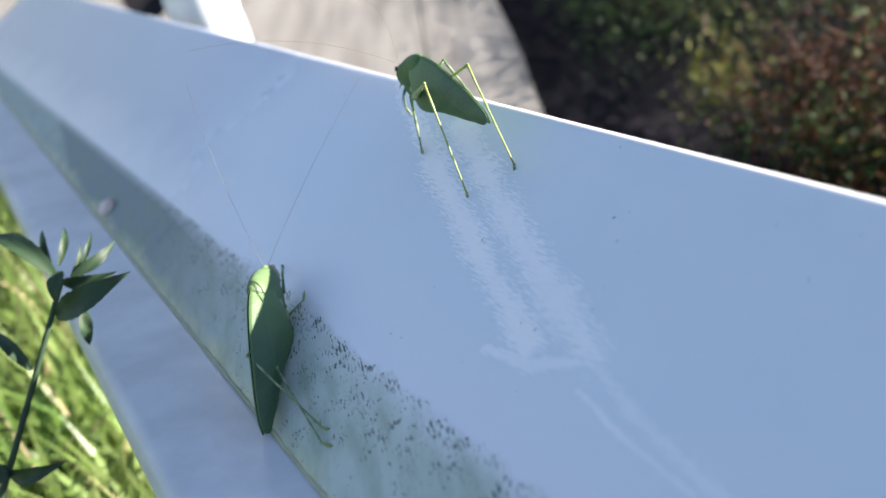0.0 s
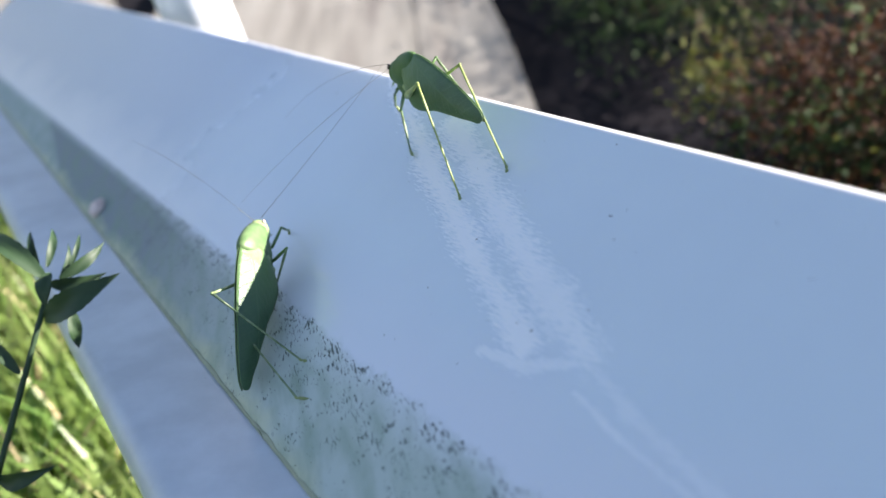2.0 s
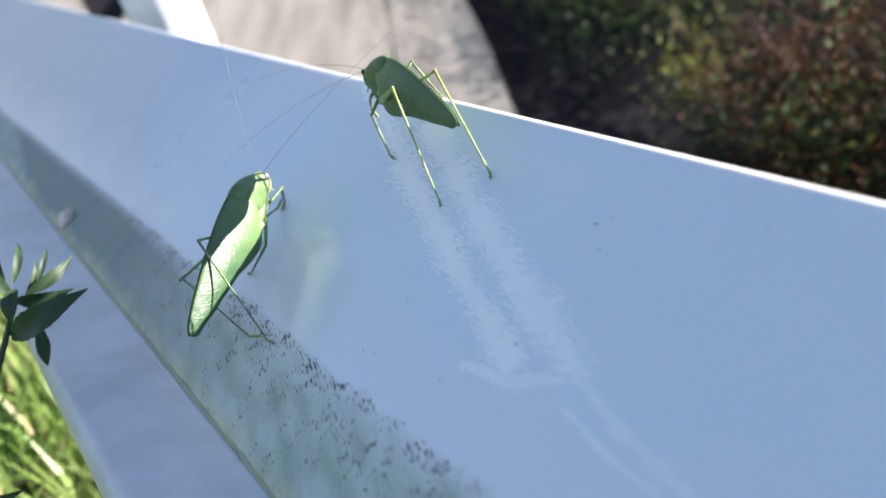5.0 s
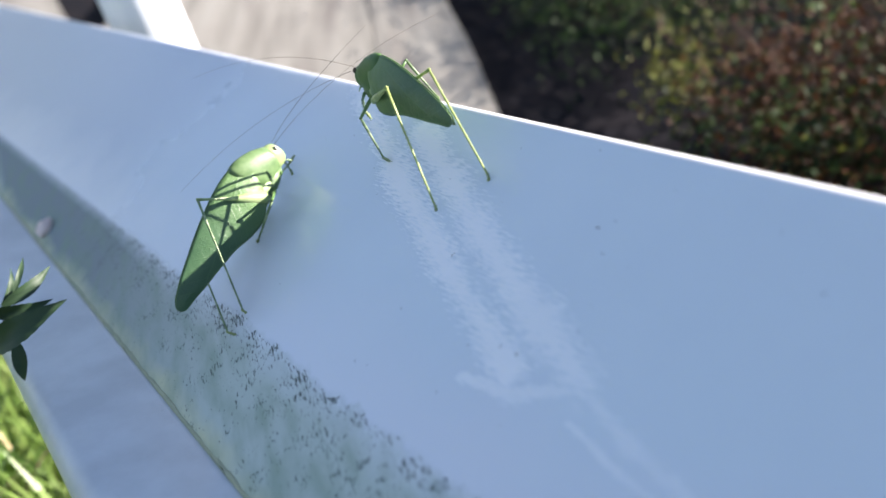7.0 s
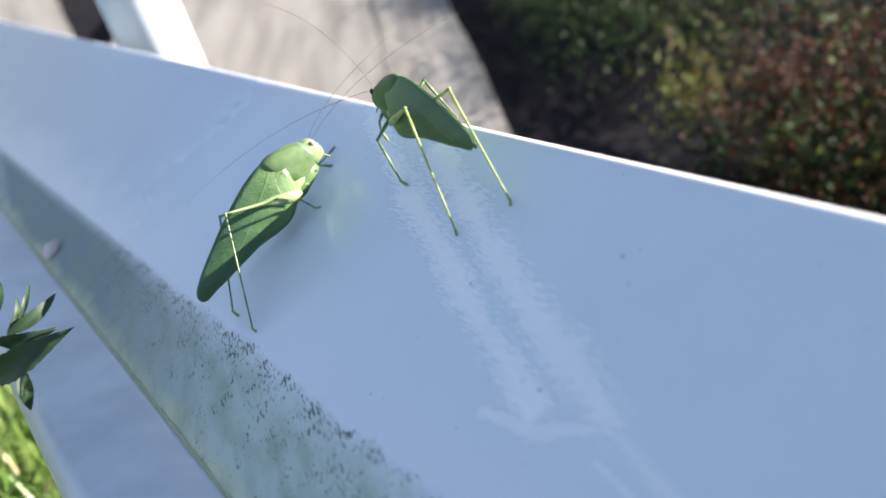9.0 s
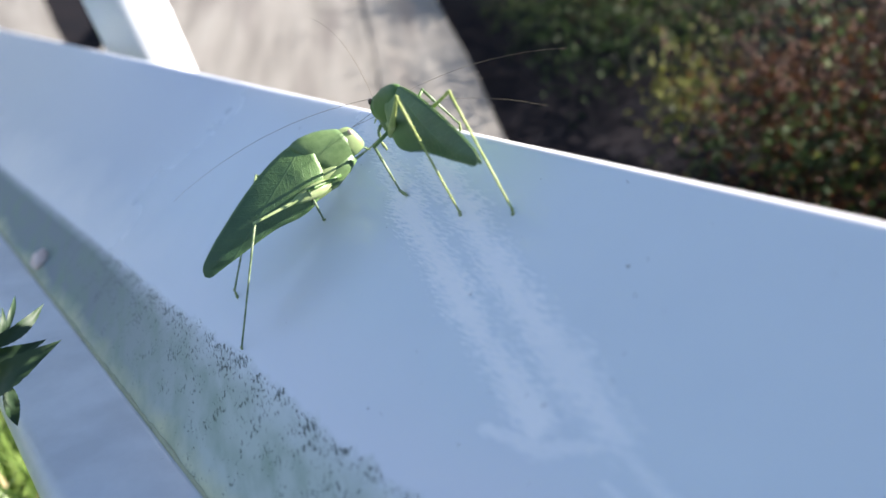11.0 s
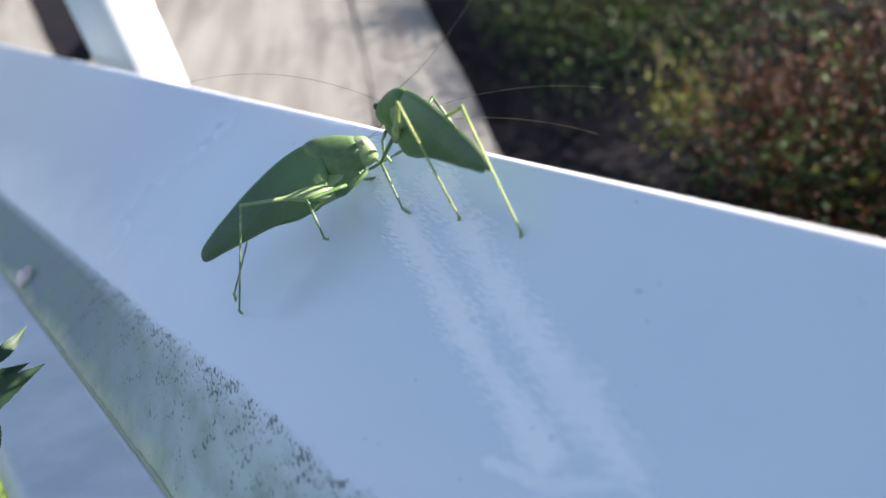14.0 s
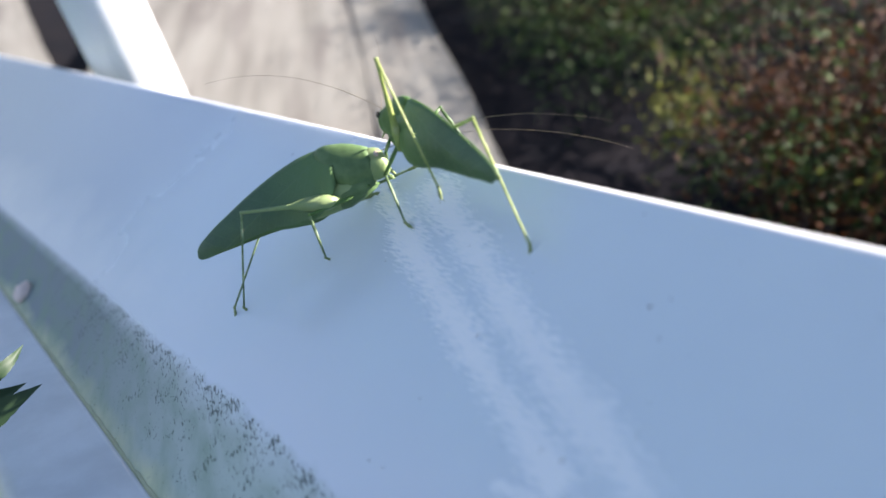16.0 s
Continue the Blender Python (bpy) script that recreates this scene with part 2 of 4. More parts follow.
TOP, FOLD = 0.0014, -0.0918
FILM_Z = -0.0662
SCUFFS = [
    ((-0.054, -0.0005), (-0.0139, -0.0182), 0.0046, 0.8),
    ((-0.0139, -0.0182), (0.0300, -0.0356), 0.0054, 0.88),
    ((0.0300, -0.0356), (0.0610, -0.0462), 0.0050, 0.8),
    ((-0.0120, -0.0080), (0.0080, -0.0165), 0.0056, 0.75),
    ((0.0080, -0.0165), (0.0500, -0.0334), 0.0062, 0.8),
    ((0.0500, -0.0334), (0.0760, -0.0427), 0.0058, 0.66),
    ((0.0520, -0.0513), (0.0640, -0.0495), 0.0018, 0.55),
    ((0.0640, -0.0495), (0.0765, -0.0432), 0.0028, 0.5),
    ((0.0765, -0.0432), (0.0900, -0.0470), 0.0022, 0.36),
    ((0.0900, -0.0470), (0.1150, -0.0512), 0.0018, 0.26),
    ((0.0774, -0.0486), (0.0909, -0.0511), 0.0010, 0.45),
    ((0.0909, -0.0511), (0.1080, -0.0525), 0.0010, 0.28),
]
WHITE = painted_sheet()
POST_WHITE = plain("post_paint", [(0.70, 0.75, 0.81), (0.74, 0.79, 0.84)], 20, 0.6, spread=False)
DIRT = plain("yellow_debris", [(0.44, 0.47, 0.31), (0.56, 0.57, 0.36)], 220, 0.9, 0.3)
PLANK = weathered_wood()
# near-black bluish soil: the shade under the plants is in its colour
SHADED_SOIL = plain("soil", [(0.008, 0.009, 0.013), (0.013, 0.012, 0.014), (0.007, 0.008, 0.011)], 12, 0.95, 0.6, spread=False, gloss=0.02)
SHADED_SOIL.node_tree.nodes["Principled BSDF"].inputs["Specular IOR Level"].default_value = 0.05
GRASS = plain("grass_blades", [(0.075, 0.16, 0.03), (0.19, 0.28, 0.07), (0.31, 0.36, 0.155)], 9, 0.4, 0, 0.45)
DRY = plain("dry_blades", [(0.45, 0.38, 0.22), (0.30, 0.22, 0.12)], 6, 0.7, 0, 0.3)
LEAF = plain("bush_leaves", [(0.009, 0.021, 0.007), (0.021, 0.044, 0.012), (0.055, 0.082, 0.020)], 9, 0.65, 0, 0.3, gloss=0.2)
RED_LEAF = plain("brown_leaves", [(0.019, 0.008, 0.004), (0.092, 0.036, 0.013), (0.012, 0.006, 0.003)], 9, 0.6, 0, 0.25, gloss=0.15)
FRESH_LEAF = plain("fresh_leaves", [(0.05, 0.10, 0.025), (0.12, 0.19, 0.06)], 9, 0.6, 0, 0.3, gloss=0.3)
YELLOW_LEAF = plain("yellow_leaves", [(0.09, 0.105, 0.018), (0.155, 0.15, 0.027)], 9, 0.8, 0, 0.35)
TWIG = plain("twigs", [(0.09, 0.05, 0.035), (0.21, 0.14, 0.11)], 20, 0.8, gloss=0.2)
SPECK = plain("speck_dirt", [(0.05, 0.055, 0.05), (0.09, 0.09, 0.08)], 900, 0.9)
SCRAP = plain("dead_leaf", [(0.50, 0.38, 0.32), (0.66, 0.54, 0.47)], 300, 0.8, 0.2)
HERB = plain("herb_green", [(0.014, 0.038, 0.014), (0.026, 0.060, 0.020)], 30, 0.6, 0, 0.08)


def finish(ob, smooth=True):
    if smooth:
        for p in ob.data.polygons:
            p.use_smooth = True
    return ob


def part(name, bm, mat, parent=None, label="", smooth=True):
    me = bpy.data.meshes.new(name)
    bm.to_mesh(me)
    bm.free()
    me.materials.append(mat)
    ob = new(name, me)
    finish(ob, smooth)
    if parent is not None:
        ob.parent = parent
    if label:
        tagged(ob, label)
    return ob


def tube(bm, pts, radii, sides=8):
    rings = []
    for i, p in enumerate(pts):
        d = (pts[min(i + 1, len(pts) - 1)] - pts[max(i - 1, 0)])
        q = d.to_track_quat("Z", "Y")
        r = radii[i]
        rings.append([bm.verts.new(p + q @ Vector((math.cos(6.2832 * k / sides) * r, math.sin(6.2832 * k / sides) * r, 0))) for k in range(sides)])
    for a, b in zip(rings, rings[1:]):
        for k in range(sides):
            bm.faces.new((a[k], a[(k + 1) % sides], b[(k + 1) % sides], b[k]))
    bm.faces.new(rings[0][::-1])
    bm.faces.new(rings[-1])


def from_lists(name, verts, faces, mat, smooth=False):
    me = bpy.data.meshes.new(name)
    me.from_pydata(verts, [], faces)
    me.materials.append(mat)
    ob = new(name, me)
    return finish(ob, smooth)


# ---- channel ----
def extrude_profile(bm, pts, x0, x1, steps=24):
    """A closed outline in (y, z), drawn out along x."""
    rings = []
    for i in range(steps + 1):
        x = x0 + (x1 - x0) * i / steps
        rings.append([bm.verts.new((x, y, z)) for y, z in pts])
    n = len(pts)
    for a, b in zip(rings, rings[1:]):
        for i in range(n):
            bm.faces.new((a[i], b[i], b[(i + 1) % n], a[(i + 1) % n]))
    bm.faces.new(rings[0])
    bm.faces.new(rings[-1][::-1])
    bmesh.ops.recalc_face_normals(bm, faces=bm.faces)


X0, X1 = -0.86, 0.42
LIP_Y, LIP_Z = -0.015, -0.1124
GROUND_Z = -0.34
# the ground and what grows or stands on it is planned at 1 / 0.7 of its size, about this point
HUB = Vector((0.160, -0.107, 0.079))
FIELD = Matrix.Translation(HUB) @ Matrix.Scale(0.7, 4) @ Matrix.Translation(-HUB)
SOIL_Z = (FIELD @ Vector((0, 0, GROUND_Z))).z


def channel():
    top = new("metal_channel")
    top.matrix_world = SHEET
    tagged(top, "white glossy painted metal channel with mildew along its fold", "metal channel")
    th = 0.0016
    bm = bmesh.new()
    r = 0.0021
    pts = [(0.0, FOLD + 0.0015), (0.0, FOLD + 0.003), (0.0, TOP - r - 0.003), (0.0, TOP - r - 0.001)]
    for k in range(13):
        a = radians(180 * k / 12)
        pts.append((r - math.cos(a) * r, TOP - r + math.sin(a) * r))
    pts += [(2 * r, TOP - r - 0.004), (2 * r - 0.0012, TOP - r - 0.004), (2 * r - 0.0012, TOP - r), (th, TOP - r), (th, TOP - r - 0.003), (th, FOLD - 0.001), (th, FOLD - 0.002), (0.0, FOLD - 0.001)]
    extrude_profile(bm, pts, X0, X1, 30)
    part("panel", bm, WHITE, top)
    bm = bmesh.new()
    d = Vector((LIP_Y, LIP_Z - FOLD)).normalized()
    nrm = Vector((-d.y, d.x))
    if nrm.y > 0:
        nrm = -nrm
    a, b = Vector((0.0002, FOLD)), Vector((LIP_Y, LIP_Z))
    # the outer edge is rolled down
    r = 0.0052
    edge = b - d * 0.0046
    hub = edge + nrm * r
    pts = [a, a + (edge - a) * 0.08, a + (edge - a) * 0.5, a + (edge - a) * 0.94]
    pts += [hub - nrm * r * math.cos(radians(w)) + d * r * math.sin(radians(w)) for w in range(0, 121, 10)]
    pts += [hub - nrm * (r - th) * math.cos(radians(w)) + d * (r - th) * math.sin(radians(w)) for w in range(120, -1, -20)]
    pts += [a + nrm * th + d * 0.002, a + nrm * th]
    extrude_profile(bm, [tuple(p) for p in pts], X0, X1, 30)
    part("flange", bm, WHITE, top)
    bm = bmesh.new()
    pts = [(-0.00016, FOLD - 0.0003), (-0.00014, FOLD), (-0.00003, FOLD + 0.0004), (0.0004, FOLD + 0.0003), (0.0004, FOLD - 0.0006)]
    extrude_profile(bm, pts, X0 + 0.001, X1 - 0.001, 420)
    debris = bm
    rnd = random.Random(4)
    for v in debris.verts:
        if v.co.y < 0.0001:
            v.co.y -= rnd.uniform(0, 0.00006)
            v.co.z += rnd.uniform(-0.0002, 0.0004)
    for x in (-0.80, 0.34):
        bm = bmesh.new()
        bmesh.ops.create_cube(bm, size=1)
        for v in bm.verts:
            v.co = Vector((v.co.x * 0.03, v.co.y * 0.004, v.co.z))
        bmesh.ops.bevel(bm, geom=list(bm.edges), offset=0.001, segments=2, affect="EDGES")
        leg = part("support_leg", bm, POST_WHITE, top, "flat white support leg")
        foot = SHEET @ Vector((x, 0.0055, -0.05))
        drop = foot.z - SOIL_Z
        leg.matrix_basis = SHEET.inverted() @ Matrix.Translation((foot.x, foot.y, foot.z - drop / 2)) @ Matrix.Diagonal((1, 1, drop, 1))
    part("debris_line", debris, DIRT, top, "yellowish dirt gathered in the fold")
    return top


channel()


def sheet_specks():
    """Grains of dirt stuck to the sheet."""
    bm = bmesh.new()
    rnd = random.Random(17)
    spots = [(0.0571, -0.0174, 0.000165), (0.0682, -0.0353, 0.000121), (0.0671, -0.0308, 8.25e-05), (0.0242, -0.0597, 0.00014), (0.0898, -0.0091, 0.00011), (0.0598, -0.0435, 0.0001925), (0.0284, -0.0326, 0.0001925), (0.0620, -0.0216, 0.00011), (0.1014, -0.0158, 0.00011), (0.0492, -0.0558, 0.00011), (0.0449, -0.0026, 0.00011)]
    spots += [(rnd.uniform(-0.05, 0.16), rnd.uniform(-0.062, -0.004), rnd.uniform(0.00004, 0.00011)) for _ in range(30)]
    for x, z, r in spots:
        for _ in range(3):
            bmesh.ops.create_icosphere(bm, subdivisions=1, radius=r * rnd.uniform(0.6, 1.1), matrix=SHEET @ Matrix.Translation((x + rnd.gauss(0, r), -0.00002, z + rnd.gauss(0, r))) @ Matrix.Diagonal((1, 0.3, 1.2, 1)))
    ob = part("dirt_specks", bm, SPECK)
    tagged(ob, "tiny dark dirt specks stuck on the white sheet", "dirt", kind="stuff")


sheet_specks()


def leaf_scrap(x, z, size, seed):
    """A pale curled scrap of dead leaf lying in the fold."""
    rnd = random.Random(seed)
    bm = bmesh.new()
    bmesh.ops.create_icosphere(bm, subdivisions=2, radius=size)
    for v in bm.verts:
        v.co = Vector((v.co.x * 1.15, v.co.y * 0.8, v.co.z * 0.9)) * (1 + 0.5 * noise.noise(v.co * 1100 + Vector((seed, 0, 0))))
    ob = part("leaf_scrap", bm, SCRAP)
    ob.matrix_world = SHEET @ Matrix.Translation((x, -size * 0.3, z)) @ pose(0, 0, 0, 0, rnd.uniform(0, 90), 0)
    tagged(ob, "pale dry leaf scrap lying in the dirty fold", "leaf scrap", group="scraps in the fold")


leaf_scrap(-0.1800, -0.0865, 0.0036, 5)

# ---- ground ----


def ground():
    bm = bmesh.new()
    bmesh.ops.create_grid(bm, x_segments=60, y_segments=60, size=1)
    for v in bm.verts:
        r = v.co.length
        v.co *= 0.6 + 40 * r ** 4
        v.co.z = GROUND_Z + 0.012 * noise.noise(v.co * 5)
    ob = part("ground", bm, SHADED_SOIL)
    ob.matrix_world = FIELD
    tagged(ob, "soil with leaf litter under the plants, shade darkened into its colour", "ground", kind="structure")


ground()


def blade(verts, faces, base, way, length, width, bend, segs=3):
    side = Vector((way.y, -way.x, 0)).normalized() * width * 0.5
    start = len(verts)
    for i in range(segs + 1):
        t = i / segs
        p = base + Vector((0, 0, 1)) * length * t * (1 - 0.35 * bend * t) + Vector((way.x, way.y, 0)) * length * bend * t * t
        w = side * (1 - t ** 1.6) + side * 0.04
        verts += [p - w, p + w]
    for i in range(segs):
        k = start + 2 * i
        faces.append((k, k + 1, k + 3, k + 2))


def grass_field(name, mat, count, area, seed, lengths, widths, label):
    rnd = random.Random(seed)
    verts, faces = [], []
    x0, x1, y0, y1 = area
    for _ in range(count):
        a = rnd.uniform(0, 2 * math.pi)
        blade(verts, faces, Vector((rnd.uniform(x0, x1), rnd.uniform(y0, y1), GROUND_Z)), Vector((math.cos(a), math.sin(a), 0)),
              rnd.uniform(*lengths), rnd.uniform(*widths), rnd.uniform(0.1, 0.9))
    ob = from_lists(name, verts, faces, mat)
    ob.matrix_world = FIELD
    tagged(ob, label, "grass", kind="stuff")


grass_field("grass", GRASS, 17000, (-1.9, -0.1, -0.65, -0.09), 11, (0.04, 0.14), (0.004, 0.010), "bright green sunlit grass beside the channel")
grass_field("dry_grass", DRY, 1600, (-1.9, -0.1, -0.65, -0.09), 12, (0.05, 0.14), (0.003, 0.007), "dry straw-coloured blades among the green grass")

grass_field("outer_grass", GRASS, 9000, (-3.2, 1.4, -1.9, -0.62), 13, (0.05, 0.15), (0.006, 0.013), "green grass spreading away from the channel")
grass_field("outer_grass", GRASS, 4000, (-0.12, 1.4, -0.65, 0.02), 14, (0.05, 0.13), (0.005, 0.011), "green grass spreading away from the channel")

# ---- planks ----
PLANK_Z = -0.30


def planks():
    deck = new("boardwalk")
    tagged(deck, "grey weathered wooden boards on the ground", "boardwalk")
    # near corner, way of the boards, width, thickness of the gap already left out
    main = Vector((-0.889, 0.458, 0)).normalized()
    across = Vector((main.y, -main.x, 0))
    corner = Vector((-0.4445, 0.3457, 0))
    rows = [(corner, main, 0.118), (corner - across * 0.1195, main, 0.43), (Vector((-1.49, 0.20, 0)), Vector((-0.987, 0.16, 0)).normalized(), 0.5)]
    for start, way, width in rows:
        bm = bmesh.new()
        bmesh.ops.create_grid(bm, x_segments=60, y_segments=6, size=0.5)
        low = bmesh.ops.extrude_face_region(bm, geom=list(bm.faces))
        for v in low["geom"]:
            if isinstance(v, bmesh.types.BMVert):
                v.co.z -= 1.0
        bmesh.ops.recalc_face_normals(bm, faces=bm.faces)
        for v in bm.verts:
            u = v.co.x + 0.5
            edge = 0.006 * noise.noise(Vector((u * 14, width * 9, 0.3))) if v.co.y < -0.49 else 0.0
            v.co = Vector((u * 4.4, v.co.y * width + width / 2 + edge, v.co.z * 0.03 + 0.002 * noise.noise(Vector((u * 9, v.co.y * 3, width)))))
        rim = [e for e in bm.edges if e.calc_face_angle(0) > 1.0]
        bmesh.ops.bevel(bm, geom=rim, offset=0.0025, segments=2, affect="EDGES")
        ob = part("plank", bm, PLANK, deck, smooth=False)
        side = Vector((-way.y, way.x, 0))
        m = Matrix((way, side, Vector((0, 0, 1)))).transposed().to_4x4()
        m.translation = (start.x, start.y, PLANK_Z)
        ob.matrix_basis = m
    deck.matrix_world = FIELD


planks()


def post():
    top = new("post")
    tagged(top, "white painted round pipe post standing on grey boards", "post")
    bm = bmesh.new()
    tube(bm, [Vector((0, 0, PLANK_Z + 0.42 * i / 10)) for i in range(11)], [0.0288] * 11, 40)
    part("shaft", bm, POST_WHITE, top)
    bm = bmesh.new()
    tube(bm, [Vector((0, 0, PLANK_Z + z)) for z in (0.0, 0.003, 0.006)], [0.052, 0.052, 0.049], 40)
    part("base_plate", bm, POST_WHITE, top)
    bm = bmesh.new()
    tube(bm, [Vector((0, 0, PLANK_Z + 0.42 + z)) for z in (0.0, 0.006, 0.012, 0.015)], [0.033, 0.033, 0.026, 0.012], 40)
    part("cap", bm, POST_WHITE, top)
    lean = Vector((0.058, -0.149, 0.987)).to_track_quat("Z", "Y").to_matrix().to_4x4()
    top.matrix_world = FIELD @ Matrix.Translation((-0.6175, 0.1244, PLANK_Z)) @ lean @ Matrix.Translation((0, 0, -PLANK_Z))


post()


# ---- bush ----
def leaf_cloud(name, mat, count, seed, box, size, label, clumps=40, shape=2.2, patch=0.0, spread=0.045, near=0.17):
    rnd = random.Random(seed)
    verts, faces = [], []
    x0, x1, y0, y1, z0, z1 = box
    centres = []
    while len(centres) < clumps:
        c = Vector((rnd.uniform(x0, x1), rnd.uniform(y0, y1), 0))
        off = c.x * 0.416 + c.y * 0.909 - 0.13
        if off < (near if clumps > 10 else 0.02) or patch * noise.noise(Vector((c.x * 6, c.y * 6, 1.7))) < -0.04 * patch - 0.08:
            continue
        crest = min(z1 - z0, 0.105 + 0.30 * (off - 0.14))
        c.z = z0 + crest * rnd.uniform(0.25, 1.0)
        centres.append(c)
    for _ in range(count):
        c = rnd.choice(centres).copy() + Vector((rnd.gauss(0, spread), rnd.gauss(0, spread), rnd.gauss(0, 0.02)))
        if c.x * 0.416 + c.y * 0.909 < (near + 0.10 if clumps > 10 else 0.15):
            continue
        c.z = max(c.z, GROUND_Z + 0.005)
        m = Euler((rnd.uniform(-1.1, 1.1), rnd.uniform(-1.1, 1.1), rnd.uniform(0, 6.28))).to_matrix()
        s = rnd.uniform(*size)
        k = len(verts)
        for u, w, h in ((0, 0, 0), (0.35, 0.5 / shape, 0.08), (0.35, -0.5 / shape, 0.08), (0.7, 0.38 / shape, 0.05), (0.7, -0.38 / shape, 0.05), (1, 0, -0.1)):
            verts.append(c + m @ Vector((u * s, w * s, h * s)))
        faces += [(k, k + 2, k + 1), (k + 1, k + 2, k + 4, k + 3), (k + 3, k + 4, k + 5)]
    ob = from_lists(name, verts, faces, mat)
    ob.matrix_world = FIELD
    tagged(ob, label, "bush", kind="stuff")


BUSH = (-1.9, 0.10, 0.30, 2.0, -0.33, -0.10)
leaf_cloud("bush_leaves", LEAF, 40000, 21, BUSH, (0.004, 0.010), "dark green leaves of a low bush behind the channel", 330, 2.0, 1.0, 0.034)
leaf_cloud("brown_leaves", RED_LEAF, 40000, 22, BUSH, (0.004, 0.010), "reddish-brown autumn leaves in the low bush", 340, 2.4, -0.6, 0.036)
leaf_cloud("fresh_leaves", FRESH_LEAF, 2200, 28, BUSH, (0.004, 0.008), "fresh light green leaves in the low bush", 130, 2.0, 0.0, 0.012)
leaf_cloud("yellow_leaves", YELLOW_LEAF, 900, 23, BUSH, (0.006, 0.011), "yellow-green leaves in the low bush", 60)


def stick(bm, a, b, r0, r1, sides=6):
    d = b - a
    q = d.to_track_quat("Z", "Y")
    rings = []
    for p, r in ((a, r0), (b, r1)):
        rings.append([bm.verts.new(p + q @ Vector((math.cos(6.2832 * k / sides) * r, math.sin(6.2832 * k / sides) * r, 0))) for k in range(sides)])
    for k in range(sides):
        bm.faces.new((rings[0][k], rings[0][(k + 1) % sides], rings[1][(k + 1) % sides], rings[1][k]))


def twigs():
    rnd = random.Random(31)
    bm = bmesh.new()
    for _ in range(2200):
        a = Vector((rnd.uniform(BUSH[0], BUSH[1]), rnd.uniform(BUSH[2], BUSH[3]), GROUND_Z))
        if a.x * 0.416 + a.y * 0.909 < 0.33:
            continue
        a.z += rnd.uniform(0, 0.1)
        b = a + Vector((rnd.gauss(0, 0.03), rnd.gauss(0, 0.03), rnd.uniform(0.01, 0.06)))
        stick(bm, a, b, 0.0010, 0.0005, 5)
    # longer bare shoots, bowed, mostly leaning one way
    for _ in range(90):
        a = Vector((rnd.uniform(-0.75, 0.0), rnd.uniform(0.42, 1.0), GROUND_Z + rnd.uniform(0.04, 0.12)))
        if a.x * 0.416 + a.y * 0.909 < 0.33:
            continue
        way = Vector((0.8, -0.35, 0.1)) + Vector((rnd.gauss(0, 0.35), rnd.gauss(0, 0.35), rnd.gauss(0, 0.2)))
        span, bow = rnd.uniform(0.06, 0.16), rnd.gauss(0, 0.02)
        pts = [a + way.normalized() * span * i / 6 + Vector((0, 0, 1)) * bow * math.sin(math.pi * i / 6) for i in range(7)]
        tube(bm, pts, [0.0019 - 0.0001 * i for i in range(7)], 5)
    ob = part("bush_twigs", bm, TWIG)
    ob.matrix_world = FIELD
    tagged(ob, "thin reddish-brown twigs of the low bush", "bush", kind="stuff")


twigs()


CLUMP = (-0.47, -0.38, 0.455, 0.53, -0.26, -0.225)
leaf_cloud("yellow_leaves", YELLOW_LEAF, 420, 26, CLUMP, (0.004, 0.009), "yellow-green leaves in the low bush", 9, 2.2, 0.0, 0.013)
EDGE = (-1.6, -0.58, 0.46, 1.15, -0.33, -0.16)
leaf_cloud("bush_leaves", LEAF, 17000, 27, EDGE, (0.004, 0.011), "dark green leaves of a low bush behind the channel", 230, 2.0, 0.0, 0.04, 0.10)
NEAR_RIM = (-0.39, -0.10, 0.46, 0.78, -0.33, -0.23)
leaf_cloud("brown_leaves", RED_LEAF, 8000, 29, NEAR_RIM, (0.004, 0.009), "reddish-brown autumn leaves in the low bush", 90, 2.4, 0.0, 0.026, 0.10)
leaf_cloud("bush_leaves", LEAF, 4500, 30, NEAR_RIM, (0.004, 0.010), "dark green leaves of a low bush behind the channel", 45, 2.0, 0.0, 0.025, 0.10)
leaf_cloud("fresh_leaves", FRESH_LEAF, 900, 32, NEAR_RIM, (0.004, 0.008), "fresh light green leaves in the low bush", 26, 2.0, 0.0, 0.012, 0.10)
OUTER = (0.05, 1.3, -0.05, 2.2, -0.33, -0.10)
leaf_cloud("outer_bush", LEAF, 9000, 24, OUTER, (0.014, 0.03), "dark green leaves of the low bush beyond the boards", 260)
BACK = (-2.6, 1.3, 1.9, 3.4, -0.33, 0.0)
leaf_cloud("outer_bush", LEAF, 9000, 25, BACK, (0.02, 0.04), "dark green leaves of the low bush beyond the boards", 260)


